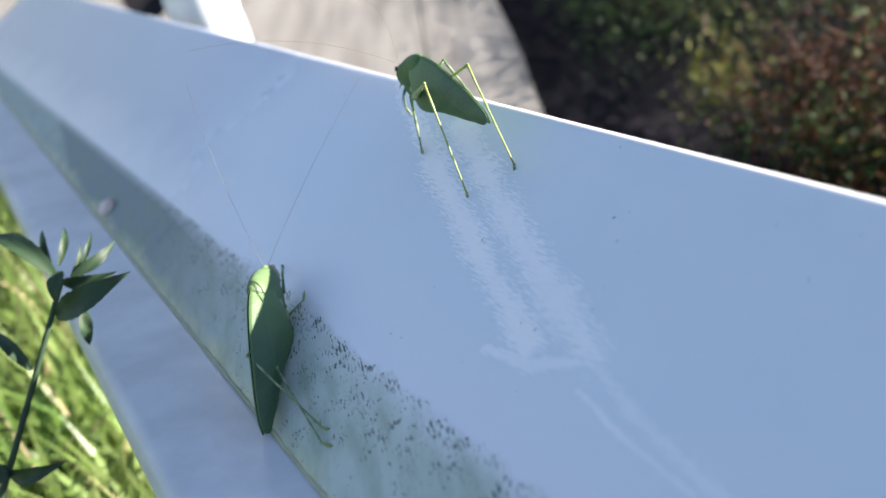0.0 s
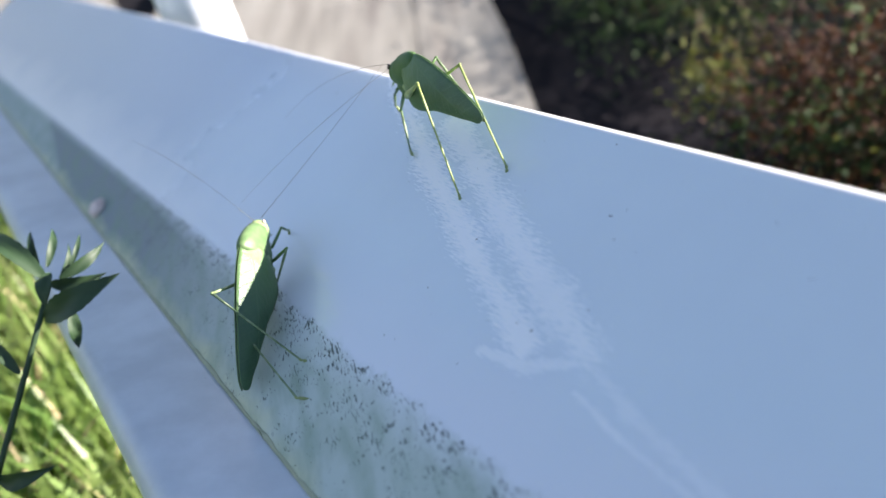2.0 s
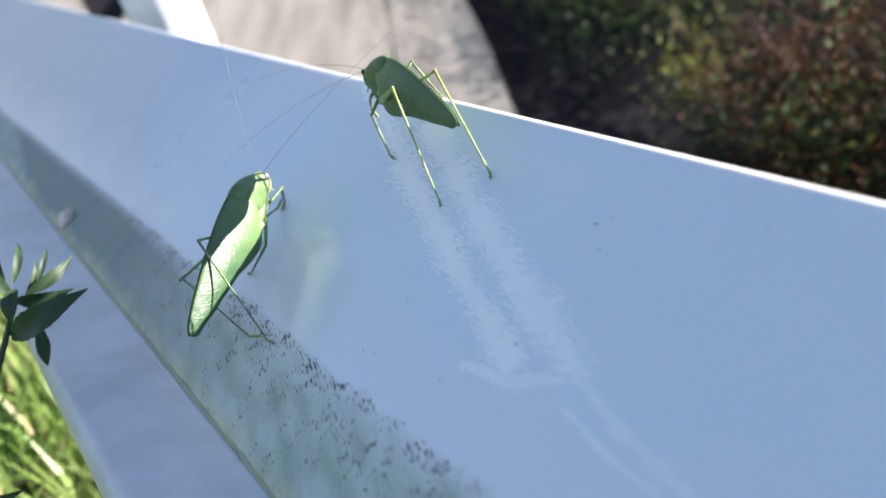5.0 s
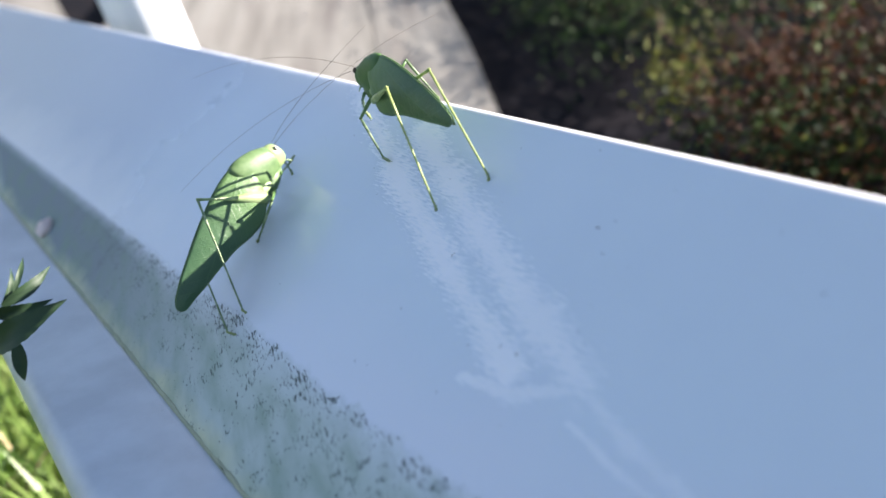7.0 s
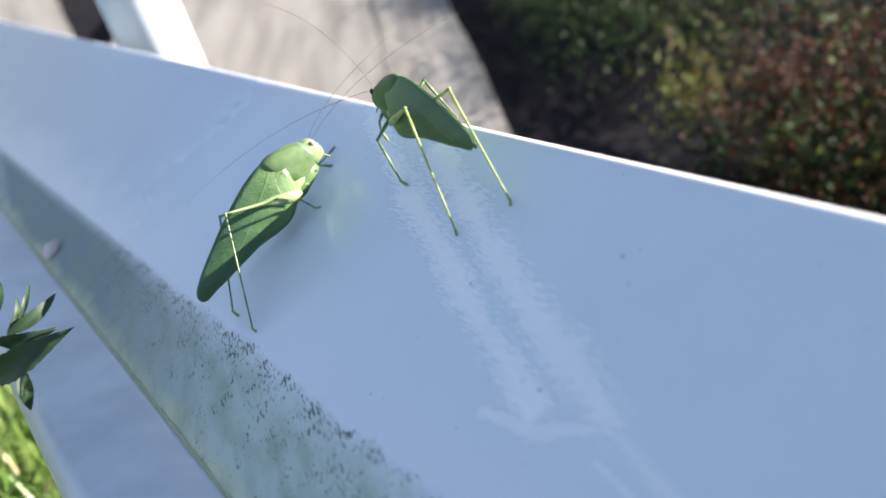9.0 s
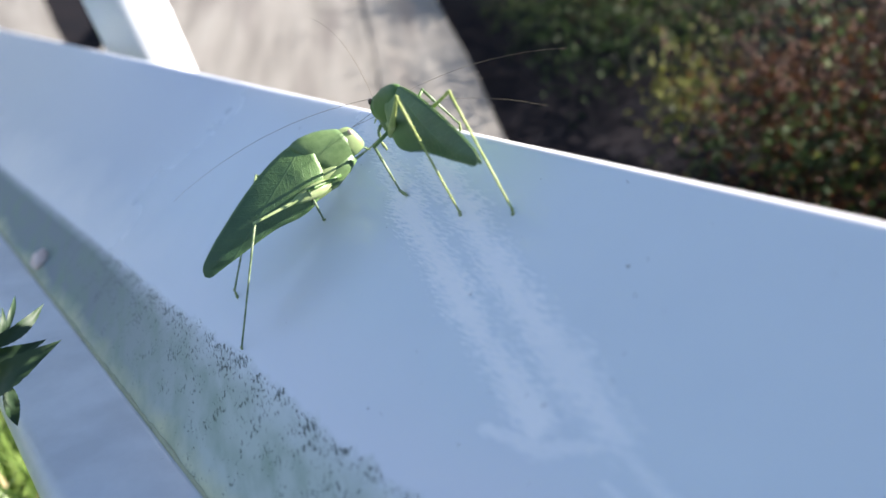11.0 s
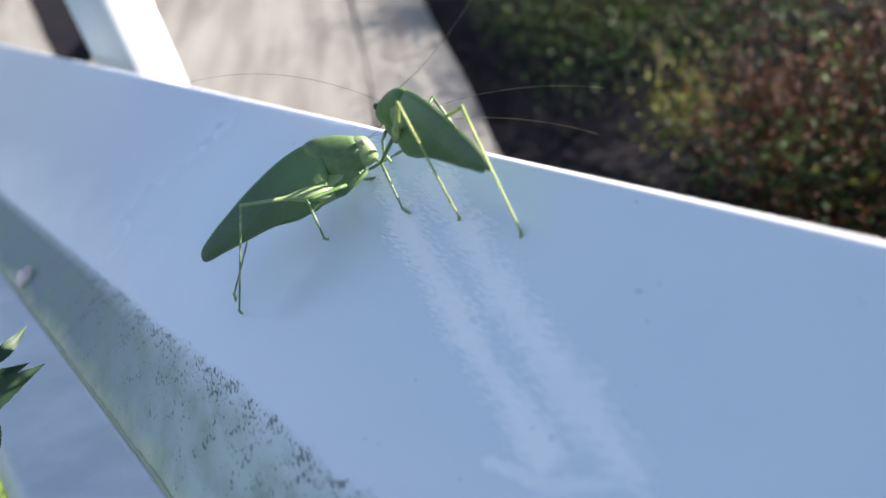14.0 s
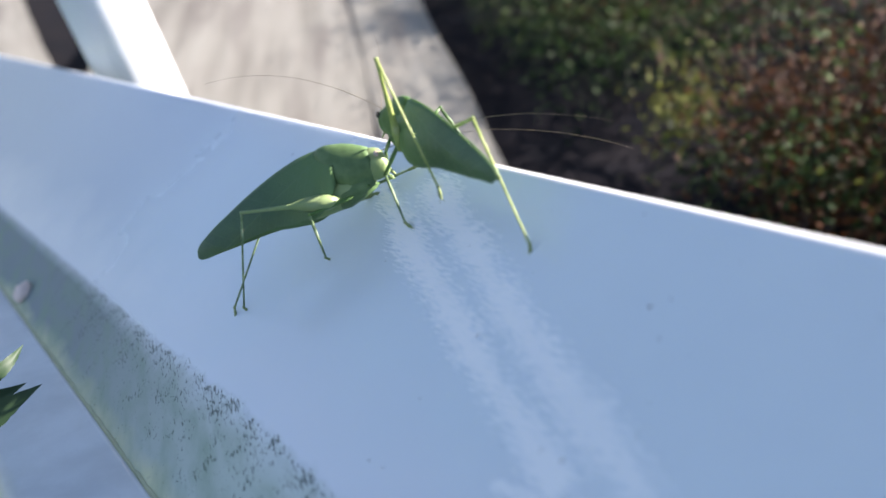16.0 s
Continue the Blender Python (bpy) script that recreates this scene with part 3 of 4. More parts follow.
def sky_screen():
    """An added, unseen far belt that cuts off the bright low sky: many leaf clumps with an uneven crest."""
    rnd = random.Random(41)
    verts, faces = [], []
    for _ in range(9000):
        a = rnd.uniform(0, 2 * math.pi)
        crest = 4.6 + 1.5 * noise.noise(Vector((math.cos(a) * 5, math.sin(a) * 5, 0.4))) + 0.5 * noise.noise(Vector((math.cos(a) * 25, math.sin(a) * 25, 3.4)))
        r = 27 + rnd.uniform(-2, 2)
        c = Vector((r * math.cos(a), r * math.sin(a), GROUND_Z + crest * (1 - rnd.random() ** 1.6)))
        m = Euler((rnd.uniform(0, 6.28), rnd.uniform(0, 6.28), rnd.uniform(0, 6.28))).to_matrix()
        k = len(verts)
        w = rnd.uniform(0.2, 0.45)
        verts += [c + m @ Vector((x * w, y * w, 0)) for x, y in ((-1, 0), (0, -0.6), (1, 0), (0, 0.6))]
        faces.append((k, k + 1, k + 2, k + 3))
    ob = from_lists("sky_screen", verts, faces, LEAF)
    tagged(ob, "unseen far belt of dark green leaf clumps added to cut off the low sky", "trees", kind="stuff")


sky_screen()


# ---- herb beside the channel ----
def herb_leaf(parent, base, tip, width, face):
    """A narrow pointed leaf, folded a little along its midrib. face: the way that its upper side looks."""
    bm = bmesh.new()
    way = tip - base
    length = way.length
    side = way.cross(face).normalized()
    lift = side.cross(way).normalized()
    grid = []
    for i in range(31):
        t = i / 30
        c = base + way * t + lift * length * 0.17 * math.sin(math.pi * t) + side * length * 0.05 * math.sin(math.pi * t)
        w = width * math.sin(math.pi * min(1, 0.04 + 0.96 * t) ** 0.75) * 0.5 * (1.0 if i % 3 else 0.93)
        grid.append([bm.verts.new(c + side * w * s + lift * (abs(s) * w * 0.4 + 0.10 * w * math.sin(13 * t + 3 * s))) for s in (-1, -0.5, 0, 0.5, 1)])
    for a, b in zip(grid, grid[1:]):
        for k in range(4):
            bm.faces.new((a[k], a[k + 1], b[k + 1], b[k]))
    return part("leaf", bm, HERB, parent)


HERB_LEAVES = [  # base, tip, width
    ((-0.0620, -0.1088, -0.0415), (-0.0525, -0.0879, -0.0320), 0.0090),
    ((-0.0593, -0.1020, -0.0405), (-0.0584, -0.1038, -0.0516), 0.0045),
    ((-0.0678, -0.1015, -0.0348), (-0.0729, -0.0870, -0.0315), 0.0042),
    ((-0.0673, -0.0978, -0.0326), (-0.0753, -0.0921, -0.0277), 0.0019),
    ((-0.0706, -0.1032, -0.0317), (-0.0817, -0.0980, -0.0263), 0.0029),
    ((-0.0750, -0.1053, -0.0346), (-0.0884, -0.1030, -0.0277), 0.0031),
    ((-0.0707, -0.1048, -0.0329), (-0.0968, -0.1115, -0.0293), 0.0056),
    ((-0.0658, -0.1048, -0.0325), (-0.0897, -0.1182, -0.0255), 0.0066),
    ((-0.0658, -0.1034, -0.0313), (-0.0612, -0.1077, -0.0379), 0.0052),
    ((-0.0667, -0.1044, -0.0348), (-0.0619, -0.0902, -0.0352), 0.0052),
    ((-0.0495, -0.1342, -0.0733), (-0.0375, -0.1197, -0.0687), 0.0059),
    ((-0.0496, -0.1333, -0.0724), (-0.0443, -0.1430, -0.0723), 0.0076),
    ((-0.0602, -0.1195, -0.0529), (-0.0758, -0.1256, -0.0453), 0.0045),
    ((-0.0697, -0.1014, -0.0358), (-0.0760, -0.0958, -0.0295), 0.0021),
]


def herb():
    top = new("weed")
    tagged(top, "dark green weed with narrow pointed leaves beside the channel", "weed")
    low, crown = Vector((-0.0502, -0.1357, -0.0733)), Vector((-0.0647, -0.1045, -0.0339))
    root = low + (low - crown) * ((low.z - SOIL_Z) / (crown.z - low.z))
    low = (root + crown) / 2 + Vector((0.004, 0.003, 0))
    bm = bmesh.new()
    pts = []
    for i in range(17):
        t = i / 16
        pts.append((root * (1 - t) + low * t) * (1 - t) + (low * (1 - t) + crown * t) * t)
    tube(bm, pts, [0.0014 - 0.0007 * i / 16 for i in range(17)])
    part("stem", bm, HERB, top)
    for k, (base, tip, width) in enumerate(HERB_LEAVES):
        herb_leaf(top, Vector(base), Vector(tip), width * 0.8, Vector((1.0, -0.15 + 0.35 * math.sin(k * 2.1), 0.55 + 0.3 * math.cos(k * 1.7))))


herb()


# ---- insects ----
def wing_material(name, deep, light):
    """A leaf-like wing cover: green, thin enough for light, with a pale midrib and a net of side veins."""
    m, n, l, b = material(name, 0.46)
    tc = n.new("ShaderNodeTexCoord").outputs["Object"]
    sep = n.new("ShaderNodeSeparateXYZ")
    l.new(tc, sep.inputs[0])
    x, z = sep.outputs[0], sep.outputs[2]
    rib = maths(n, l, "SUBTRACT", z, maths(n, l, "MULTIPLY_ADD", x, 0.256, 0.0082))
    away = maths(n, l, "ABSOLUTE", rib)
    midrib = maths(n, l, "SUBTRACT", 1.0, maths(n, l, "DIVIDE", away, 0.00030))
    wob = noise_tex(n, l, tc, 350, 2)
    u = maths(n, l, "ADD", maths(n, l, "MULTIPLY_ADD", away, 0.9, maths(n, l, "MULTIPLY", wob, 0.0010)), x)
    f = maths(n, l, "PINGPONG", u, 0.0014)
    side = maths(n, l, "SUBTRACT", 1.0, maths(n, l, "DIVIDE", f, 0.00016))
    vor = n.new("ShaderNodeTexVoronoi")
    vor.feature = "DISTANCE_TO_EDGE"
    vor.inputs["Scale"].default_value = 1100
    l.new(tc, vor.inputs["Vector"])
    net = maths(n, l, "SUBTRACT", 1.0, maths(n, l, "DIVIDE", vor.outputs["Distance"], 0.10))
    v = maths(n, l, "MAXIMUM", midrib, maths(n, l, "MULTIPLY", side, 0.7))
    v = maths(n, l, "MAXIMUM", v, maths(n, l, "MULTIPLY", net, 0.35))
    v = ramp(n, l, v, [(0.0, (0, 0, 0)), (0.9, (0.24, 0.24, 0.24))])
    blot = noise_tex(n, l, tc, 130, 4)
    col = mix(n, l, blot, deep, light)
    flat = n.new("ShaderNodeSeparateXYZ")
    l.new(n.new("ShaderNodeTexCoord").outputs["UV"], flat.inputs[0])
    crest = ramp(n, l, flat.outputs[1], [(0.0, (0.9, 0.9, 0.9)), (0.05, (0, 0, 0)), (0.93, (0, 0, 0)), (1.0, (0.6, 0.6, 0.6))])
    shoulder = ramp(n, l, maths(n, l, "ADD", flat.outputs[0], maths(n, l, "MULTIPLY", blot, 0.12)), [(0.08, (0.9, 0.9, 0.9)), (0.42, (0, 0, 0))])
    col = mix(n, l, maths(n, l, "MAXIMUM", crest, shoulder), col, (0.125, 0.225, 0.07))
    col = mix(n, l, v, col, (light[0] * 1.9, light[1] * 1.5, light[2] * 1.7))
    l.new(col, b.inputs["Base Color"])
    b.inputs["Specular IOR Level"].default_value = 0.6
    wrinkle = noise_tex(n, l, tc, 420, 3, 0.6)
    bump(n, l, b, maths(n, l, "ADD", maths(n, l, "MULTIPLY", v, 1.4), wrinkle), 0.55, 0.0003)
    t = n.new("ShaderNodeBsdfTranslucent")
    bright = n.new("ShaderNodeHueSaturation")
    bright.inputs["Value"].default_value = 1.25
    l.new(col, bright.inputs["Color"])
    l.new(bright.outputs[0], t.inputs[0])
    s = n.new("ShaderNodeMixShader")
    s.inputs[0].default_value = 0.06
    l.new(b.outputs[0], s.inputs[1])
    l.new(t.outputs[0], s.inputs[2])
    l.new(s.outputs[0], n["Material Output"].inputs[0])
    return m


WING = wing_material("wing_green", (0.016, 0.063, 0.024), (0.060, 0.136, 0.050))
SKIN = plain("insect_green", [(0.075, 0.175, 0.038), (0.125, 0.235, 0.068)], 250, 0.4, 0.05, 0.25, spread=False)
SADDLE = plain("insect_saddle", [(0.085, 0.160, 0.055), (0.150, 0.240, 0.095)], 420, 0.45, 0.08, 0.15, spread=False)
# the sitter's head, pronotum and thorax: shade put into a darker green
SHADED_GREEN = plain("insect_shaded", [(0.055, 0.135, 0.030), (0.095, 0.185, 0.050)], 300, 0.5, 0.1, 0.12, spread=False)
PALE = plain("insect_pale", [(0.26, 0.37, 0.14), (0.34, 0.43, 0.205)], 250, 0.4, 0.05, 0.25, spread=False)
# leg tones run from dark to pale: patches of sun and shade coloured in
LEG_YELLOW = plain("leg_yellow_green", [(0.20, 0.28, 0.07), (0.36, 0.43, 0.12), (0.48, 0.53, 0.23)], 300, 0.45, 0.03, 0.15, spread=False)
LEG_GREEN = plain("leg_green", [(0.05, 0.10, 0.035), (0.18, 0.26, 0.115), (0.40, 0.46, 0.30)], 300, 0.45, 0.03, 0.15, spread=False)
FOOT = plain("foot_green", [(0.15, 0.20, 0.07), (0.32, 0.38, 0.15)], 300, 0.5, spread=False)
DARK_EYE = plain("eye_dark", [(0.05, 0.04, 0.03), (0.10, 0.07, 0.04)], 400, 0.25, spread=False)
EYE = plain("eye_brown", [(0.62, 0.55, 0.45), (0.22, 0.13, 0.09)], 400, 0.2, spread=False)
FEELER = plain("feeler", [(0.12, 0.10, 0.07), (0.20, 0.16, 0.10)], 200, 0.5, spread=False)
MM = 0.001


def loft(rings, size=1.0, sides=18):
    """A body of elliptic rings (x, z, half width, half height above, half height below), in millimetres."""
    bm = bmesh.new()
    rows = []
    for x, z, w, up, down in rings:
        row = []
        for k in range(sides):
            a = 2 * math.pi * k / sides
            h = math.sin(a)
            row.append(bm.verts.new(Vector((x, w * math.cos(a), z + h * (up if h > 0 else down))) * MM * size))
        rows.append(row)
    for a, b in zip(rows, rows[1:]):
        for k in range(sides):
            bm.faces.new((a[k], a[(k + 1) % sides], b[(k + 1) % sides], b[k]))
    bm.faces.new(rows[0][::-1])
    bm.faces.new(rows[-1])
    bmesh.ops.recalc_face_normals(bm, faces=bm.faces)
    return bm


WING_U = (0, 0.06, 0.15, 0.25, 0.35, 0.48, 0.6, 0.72, 0.82, 0.90, 0.95, 0.975, 0.99, 1.0)
WING_TOP = (5.8, 6.9, 7.5, 7.6, 7.3, 6.6, 5.7, 4.6, 3.7, 2.7, 2.0, 1.4, 0.8, -0.1)
WING_LOW = (-1.2, -3.8, -5.4, -6.2, -5.7, -3.9, -3.1, -2.6, -2.1, -1.7, -1.6, -1.45, -1.1, -0.4)


def smooth_line(us, vs, u):
    """A soft curve through the values: the mean of a few neighbours on the straight line."""
    return sum(float(np.interp(min(max(u + d, 0), 1), us, vs)) for d in (-0.03, -0.015, 0, 0.015, 0.03)) / 5 if u < 0.93 else float(np.interp(u, us, vs))


def wing_cover(side, long):
    """One wing cover: a broad leaf, standing like one half of a roof over the body. long: from the head to its tip."""
    bm = bmesh.new()
    nu, nv = 40, 14
    k = long / 47.0
    grid = []
    for i in range(nu + 1):
        u = 1 - (1 - i / nu) ** 1.5
        x = -8.5 - 38.5 * u
        top, low = smooth_line(WING_U, WING_TOP, u), smooth_line(WING_U, WING_LOW, u)
        row = []
        for j in range(nv + 1):
            v = j / nv
            y = 0.2 + (4.3 * math.sin(min(1.0, v * 1.35) * math.pi / 2) - 0.5 * max(0, v - 0.6)) * (0.04 + 0.96 * (1 - u) ** 0.6) * (0.66 + 0.34 * min(1, u / 0.18))
            y += 0.09 * math.sin(u * 34 + v * 6) * v
            row.append(bm.verts.new(Vector((x - 2.5 * v * (1 - u) ** 4, side * y, top + (low - top) * v)) * MM * k))
        grid.append(row)
    uv = bm.loops.layers.uv.new("leaf")
    for i, (a, b) in enumerate(zip(grid, grid[1:])):
        for q in range(nv):
            face = bm.faces.new((a[q], a[q + 1], b[q + 1], b[q]))
            for loop, (du, dv) in zip(face.loops, ((0, 0), (0, 1), (1, 1), (1, 0))):
                loop[uv].uv = ((i + du) / nu, (q + dv) / nv)
    return bm


def limb(radii, length, ends=True):
    """A tapered leg joint along +x, from 0 to length (millimetres); radii at even steps."""
    bm = bmesh.new()
    n = len(radii) - 1
    pts = [Vector((length * i / n, 0, 0)) * MM for i in range(n + 1)]
    tube(bm, pts, [r * MM for r in radii], 8)
    if ends:
        bmesh.ops.create_icosphere(bm, subdivisions=2, radius=radii[-1] * 1.15 * MM, matrix=Matrix.Translation(pts[-1]))
    return bm


def spines(bm, length, count, r):
    for i in range(count):
        x = length * (0.15 + 0.75 * i / count)
        for s in (-1, 1):
            stick(bm, Vector((x, s * r, 0)) * MM, Vector((x + 0.25, s * (r + 0.35), -0.15)) * MM, 0.05 * MM, 0.015 * MM, 4)


LEGS = {  # hip, femur, tibia, stance beside the body (x, out)
    "front": ((-5.0, 1.8, -5.0), 6.5, 7.5, (2.0, 7.0)),
    "middle": ((-9.0, 2.1, -5.4), 10.0, 12.5, (-11.0, 9.0)),
    "hind": ((-12.0, 2.7, -4.8), 21.0, 28.0, (-30.0, 9.0)),
}


def katydid(label, long, leg_paint, feeler_sizes, face, thigh):
    top = new("katydid")
    tagged(top, label, "katydid", group="katydids on the channel")
    k = long / 47.0
    part("abdomen", loft([(-7, -3.3, 1.6, 2, 2.2), (-9, -3.5, 2.3, 3, 2.9), (-13, -3.4, 2.7, 4.0, 3.3), (-18, -2.8, 2.5, 4.2, 3.2), (-24, -1.9, 2.0, 3.4, 2.6), (-30, -1.0, 1.4, 2.2, 2.0), (-34, -0.5, 0.5, 0.9, 0.9)], k), PALE, top, "pale yellow-green belly")
    part("pronotum", loft([(-2.0, -0.6, 2.25, 3.1, 3.5), (-3.0, -0.5, 2.45, 3.9, 4.0), (-4.6, -0.3, 2.6, 5.0, 4.6), (-6.5, 0.0, 2.7, 5.8, 5.0), (-8.5, 0.4, 2.8, 6.3, 5.2), (-10, 0.8, 2.75, 6.4, 4.8), (-11.5, 1.5, 2.45, 5.9, 3.8), (-12.8, 2.4, 1.8, 4.8, 2.4)], k, 24), SADDLE if face is PALE else SHADED_GREEN, top)
    head = part("head", loft([(0.55, -1.7, 0.6, 0.9, 1.2), (0.4, -1.5, 1.35, 1.9, 2.2), (0.0, -1.4, 1.85, 2.6, 3.0), (-0.8, -1.3, 2.15, 3.1, 3.5), (-1.8, -1.2, 2.3, 3.4, 3.7), (-2.9, -1.2, 2.3, 3.7, 3.6), (-4.0, -1.2, 2.1, 3.8, 3.4)], k, 24), face, top, "pale green face" if face is PALE else "green face")
    for s in (-1, 1):
        bm = bmesh.new()
        bmesh.ops.create_icosphere(bm, subdivisions=3, radius=0.62 * MM, matrix=Matrix.Translation(Vector((-0.5, s * 1.9, 0.1)) * MM * k) @ Matrix.Diagonal((0.9, 0.75, 1.15, 1)))
        part("eye", bm, EYE if face is PALE else DARK_EYE, head, "small pale eye" if face is PALE else "small dark eye")
        bm = bmesh.new()
        stick(bm, Vector((-0.5, s * 0.7, -4.9)) * MM * k, Vector((0.1, s * 0.9, -6.2)) * MM * k, 0.24 * MM, 0.13 * MM, 6)
        part("palp", bm, PALE, head)
        ob = part("wing_cover", wing_cover(s, long), WING, top, "leaf-green veined wing cover")
        mod = ob.modifiers.new("thickness", "SOLIDIFY")
        mod.thickness = 0.00018
        mod.offset = 0
    part("thorax", loft([(-3.8, -4.0, 1.5, 1.5, 1.9), (-6.5, -4.2, 2.1, 2.0, 2.4), (-11, -4.2, 2.5, 2.0, 2.9), (-15.5, -3.9, 1.8, 1.6, 2.2)], k), SADDLE if face is PALE else SHADED_GREEN, top)
    feelers = []
    for side, size in zip((-1, 1), feeler_sizes):
        bm = bmesh.new()
        pts = [Vector((size * t, 0, 0.16 * size * (t - t * t) * 2)) * MM for t in [i / 24 for i in range(25)]]
        tube(bm, pts, [(0.055 - 0.033 * i / 24) * MM for i in range(25)], 6)
        feelers.append((part("antenna", bm, FEELER, top, "long hair-thin antenna"), Vector((0.2, side * 0.6, 0.4)) * MM * k))
    legs = {}
    for kind, (hip, upper, lower, stance) in LEGS.items():
        f, t = (thigh if kind == "hind" else upper) * (0.55 + 0.45 * k), lower * (0.55 + 0.45 * k)
        for s in (-1, 1):
            thick = {"front": 0.42, "middle": 0.46, "hind": 1.7 if face is PALE else 0.85}[kind]
            if kind == "hind":
                radii = [0.8, thick, thick * 1.05, thick * 0.92, thick * 0.7, 0.6, 0.48, 0.40, 0.36, 0.34, 0.38]
            else:
                radii = [thick * 0.9, thick, thick, thick * 0.9, thick * 0.8, thick * 0.75]
            femur = part(kind + "_femur", limb(radii, f), SKIN if kind != "hind" else PALE if face is PALE else leg_paint, top)
            bm = limb([0.32, 0.27, 0.24, 0.22, 0.22, 0.21, 0.24] if kind == "hind" else [0.30, 0.36, 0.30, 0.24, 0.22], t)
            spines(bm, t, 14 if kind == "hind" else 6, 0.24)
            tibia = part(kind + "_tibia", bm, leg_paint if kind == "hind" else LEG_GREEN, top)
            bm = bmesh.new()
            for i, (x, r) in enumerate(((0.0, 0.36), (0.9, 0.40), (1.7, 0.44), (2.5, 0.30))):
                bmesh.ops.create_icosphere(bm, subdivisions=2, radius=r * MM, matrix=Matrix.Translation(Vector((x, 0, 0)) * MM) @ Matrix.Diagonal((1.6, 1, 0.8, 1)))
            for q in (-1, 1):
                stick(bm, Vector((2.7, q * 0.1, 0)) * MM, Vector((3.4, q * 0.45, -0.1)) * MM, 0.09 * MM, 0.03 * MM, 5)
            foot = part(kind + "_foot", bm, FOOT, tibia)
            foot.location = (t * MM, 0, 0)
            foot.rotation_euler = (0, radians(-38), 0)
            legs[kind, s] = (femur, tibia, Vector((hip[0], s * hip[1], hip[2])) * MM * k, f * MM, t * MM, stance)
    return top, legs, feelers


CLIMBER, CLIMBER_LEGS, CLIMBER_FEELERS = katydid("leaf-green katydid climbing up the white sheet", 47.0, LEG_GREEN, (52, 50), PALE, 20.3)
SITTER, SITTER_LEGS, SITTER_FEELERS = katydid("leaf-green katydid with yellow-green legs perched on the upper edge", 40.0, LEG_YELLOW, (52, 46), SHADED_GREEN, 22.5)


def body_pose(head, tail, back, low=0.0):
    """A pose in the world from the head's front, the wing tip and the way of the back, in the channel's space."""
    fx = (Vector(head) - Vector(tail)).normalized()
    up = Vector(back)
    up = (up - up.dot(fx) * fx).normalized()
    m = Matrix((fx, up.cross(fx), up)).transposed().to_4x4()
    m.translation = Vector(head) - up * low
    return m


def blend(rows, t):
    """Values between rows (time, numbers...), straight from row to row."""
    if t <= rows[0][0]:
        return Vector(rows[0][1:])
    for a, b in zip(rows, rows[1:]):
        if t <= b[0]:
            k = (t - a[0]) / (b[0] - a[0])
            return Vector(a[1:]).lerp(Vector(b[1:]), k)
    return Vector(rows[-1][1:])


def aim(start, end, plane):
    x = (end - start).normalized()
    y = (plane - plane.dot(x) * x).normalized()
    m = Matrix((x, y, x.cross(y))).transposed().to_4x4()
    m.translation = start
    return m


def stride(thing, legs, feelers, bodies, backs, feet, tips, poles, low=0.0):
    """Key a body and its legs: each foot is held to its place on the sheet, and the knee follows."""
    times = sorted({r[0] for r in bodies} | {r[0] for rows in (*feet.values(), *tips) for r in rows} | {0.0, 16.0})
    poses = []
    for t in times:
        b = blend(bodies, t)
        poses.append((t, body_pose(b[:3], b[3:6], blend(backs, t), low)))
    walk(thing, [(t, SHEET @ m) for t, m in poses])
    for (kind, s), (femur, tibia, hip, f, g, stance) in legs.items():
        up, low = [], []
        for t, m in poses:
            rows = feet.get((kind, s))
            if rows:
                p = blend(rows, t)
                p = Vector((p[0], -p[2] - 0.0009, p[1]))
            else:
                p = m @ (Vector((stance[0], s * stance[1], -4.0)) * MM)
                p.y = -0.0009
            q = m.inverted() @ p
            d = q - hip
            r = min(max(d.length, abs(f - g) * 1.05), (f + g) * 0.995)
            d = d.normalized() * r
            pole = blend(poles[kind, s], t) if (kind, s) in poles else Vector((-0.3, s * 0.6, 1.0))
            n = d.cross(pole).normalized()
            side = n.cross(d).normalized()
            a = (f * f - g * g + r * r) / (2 * r)
            h = math.sqrt(max(f * f - a * a, 0))
            knee = hip + d.normalized() * a + side * h
            up.append((t, aim(hip, knee, n)))
            low.append((t, aim(knee, hip + d, n)))
        walk(femur, up)
        walk(tibia, low)
    for (ob, root), rows in zip(feelers, tips):
        walk(ob, [(t, aim(root, m.inverted() @ blend(rows, t), Vector((0, 1, 0.2)))) for t, m in poses])


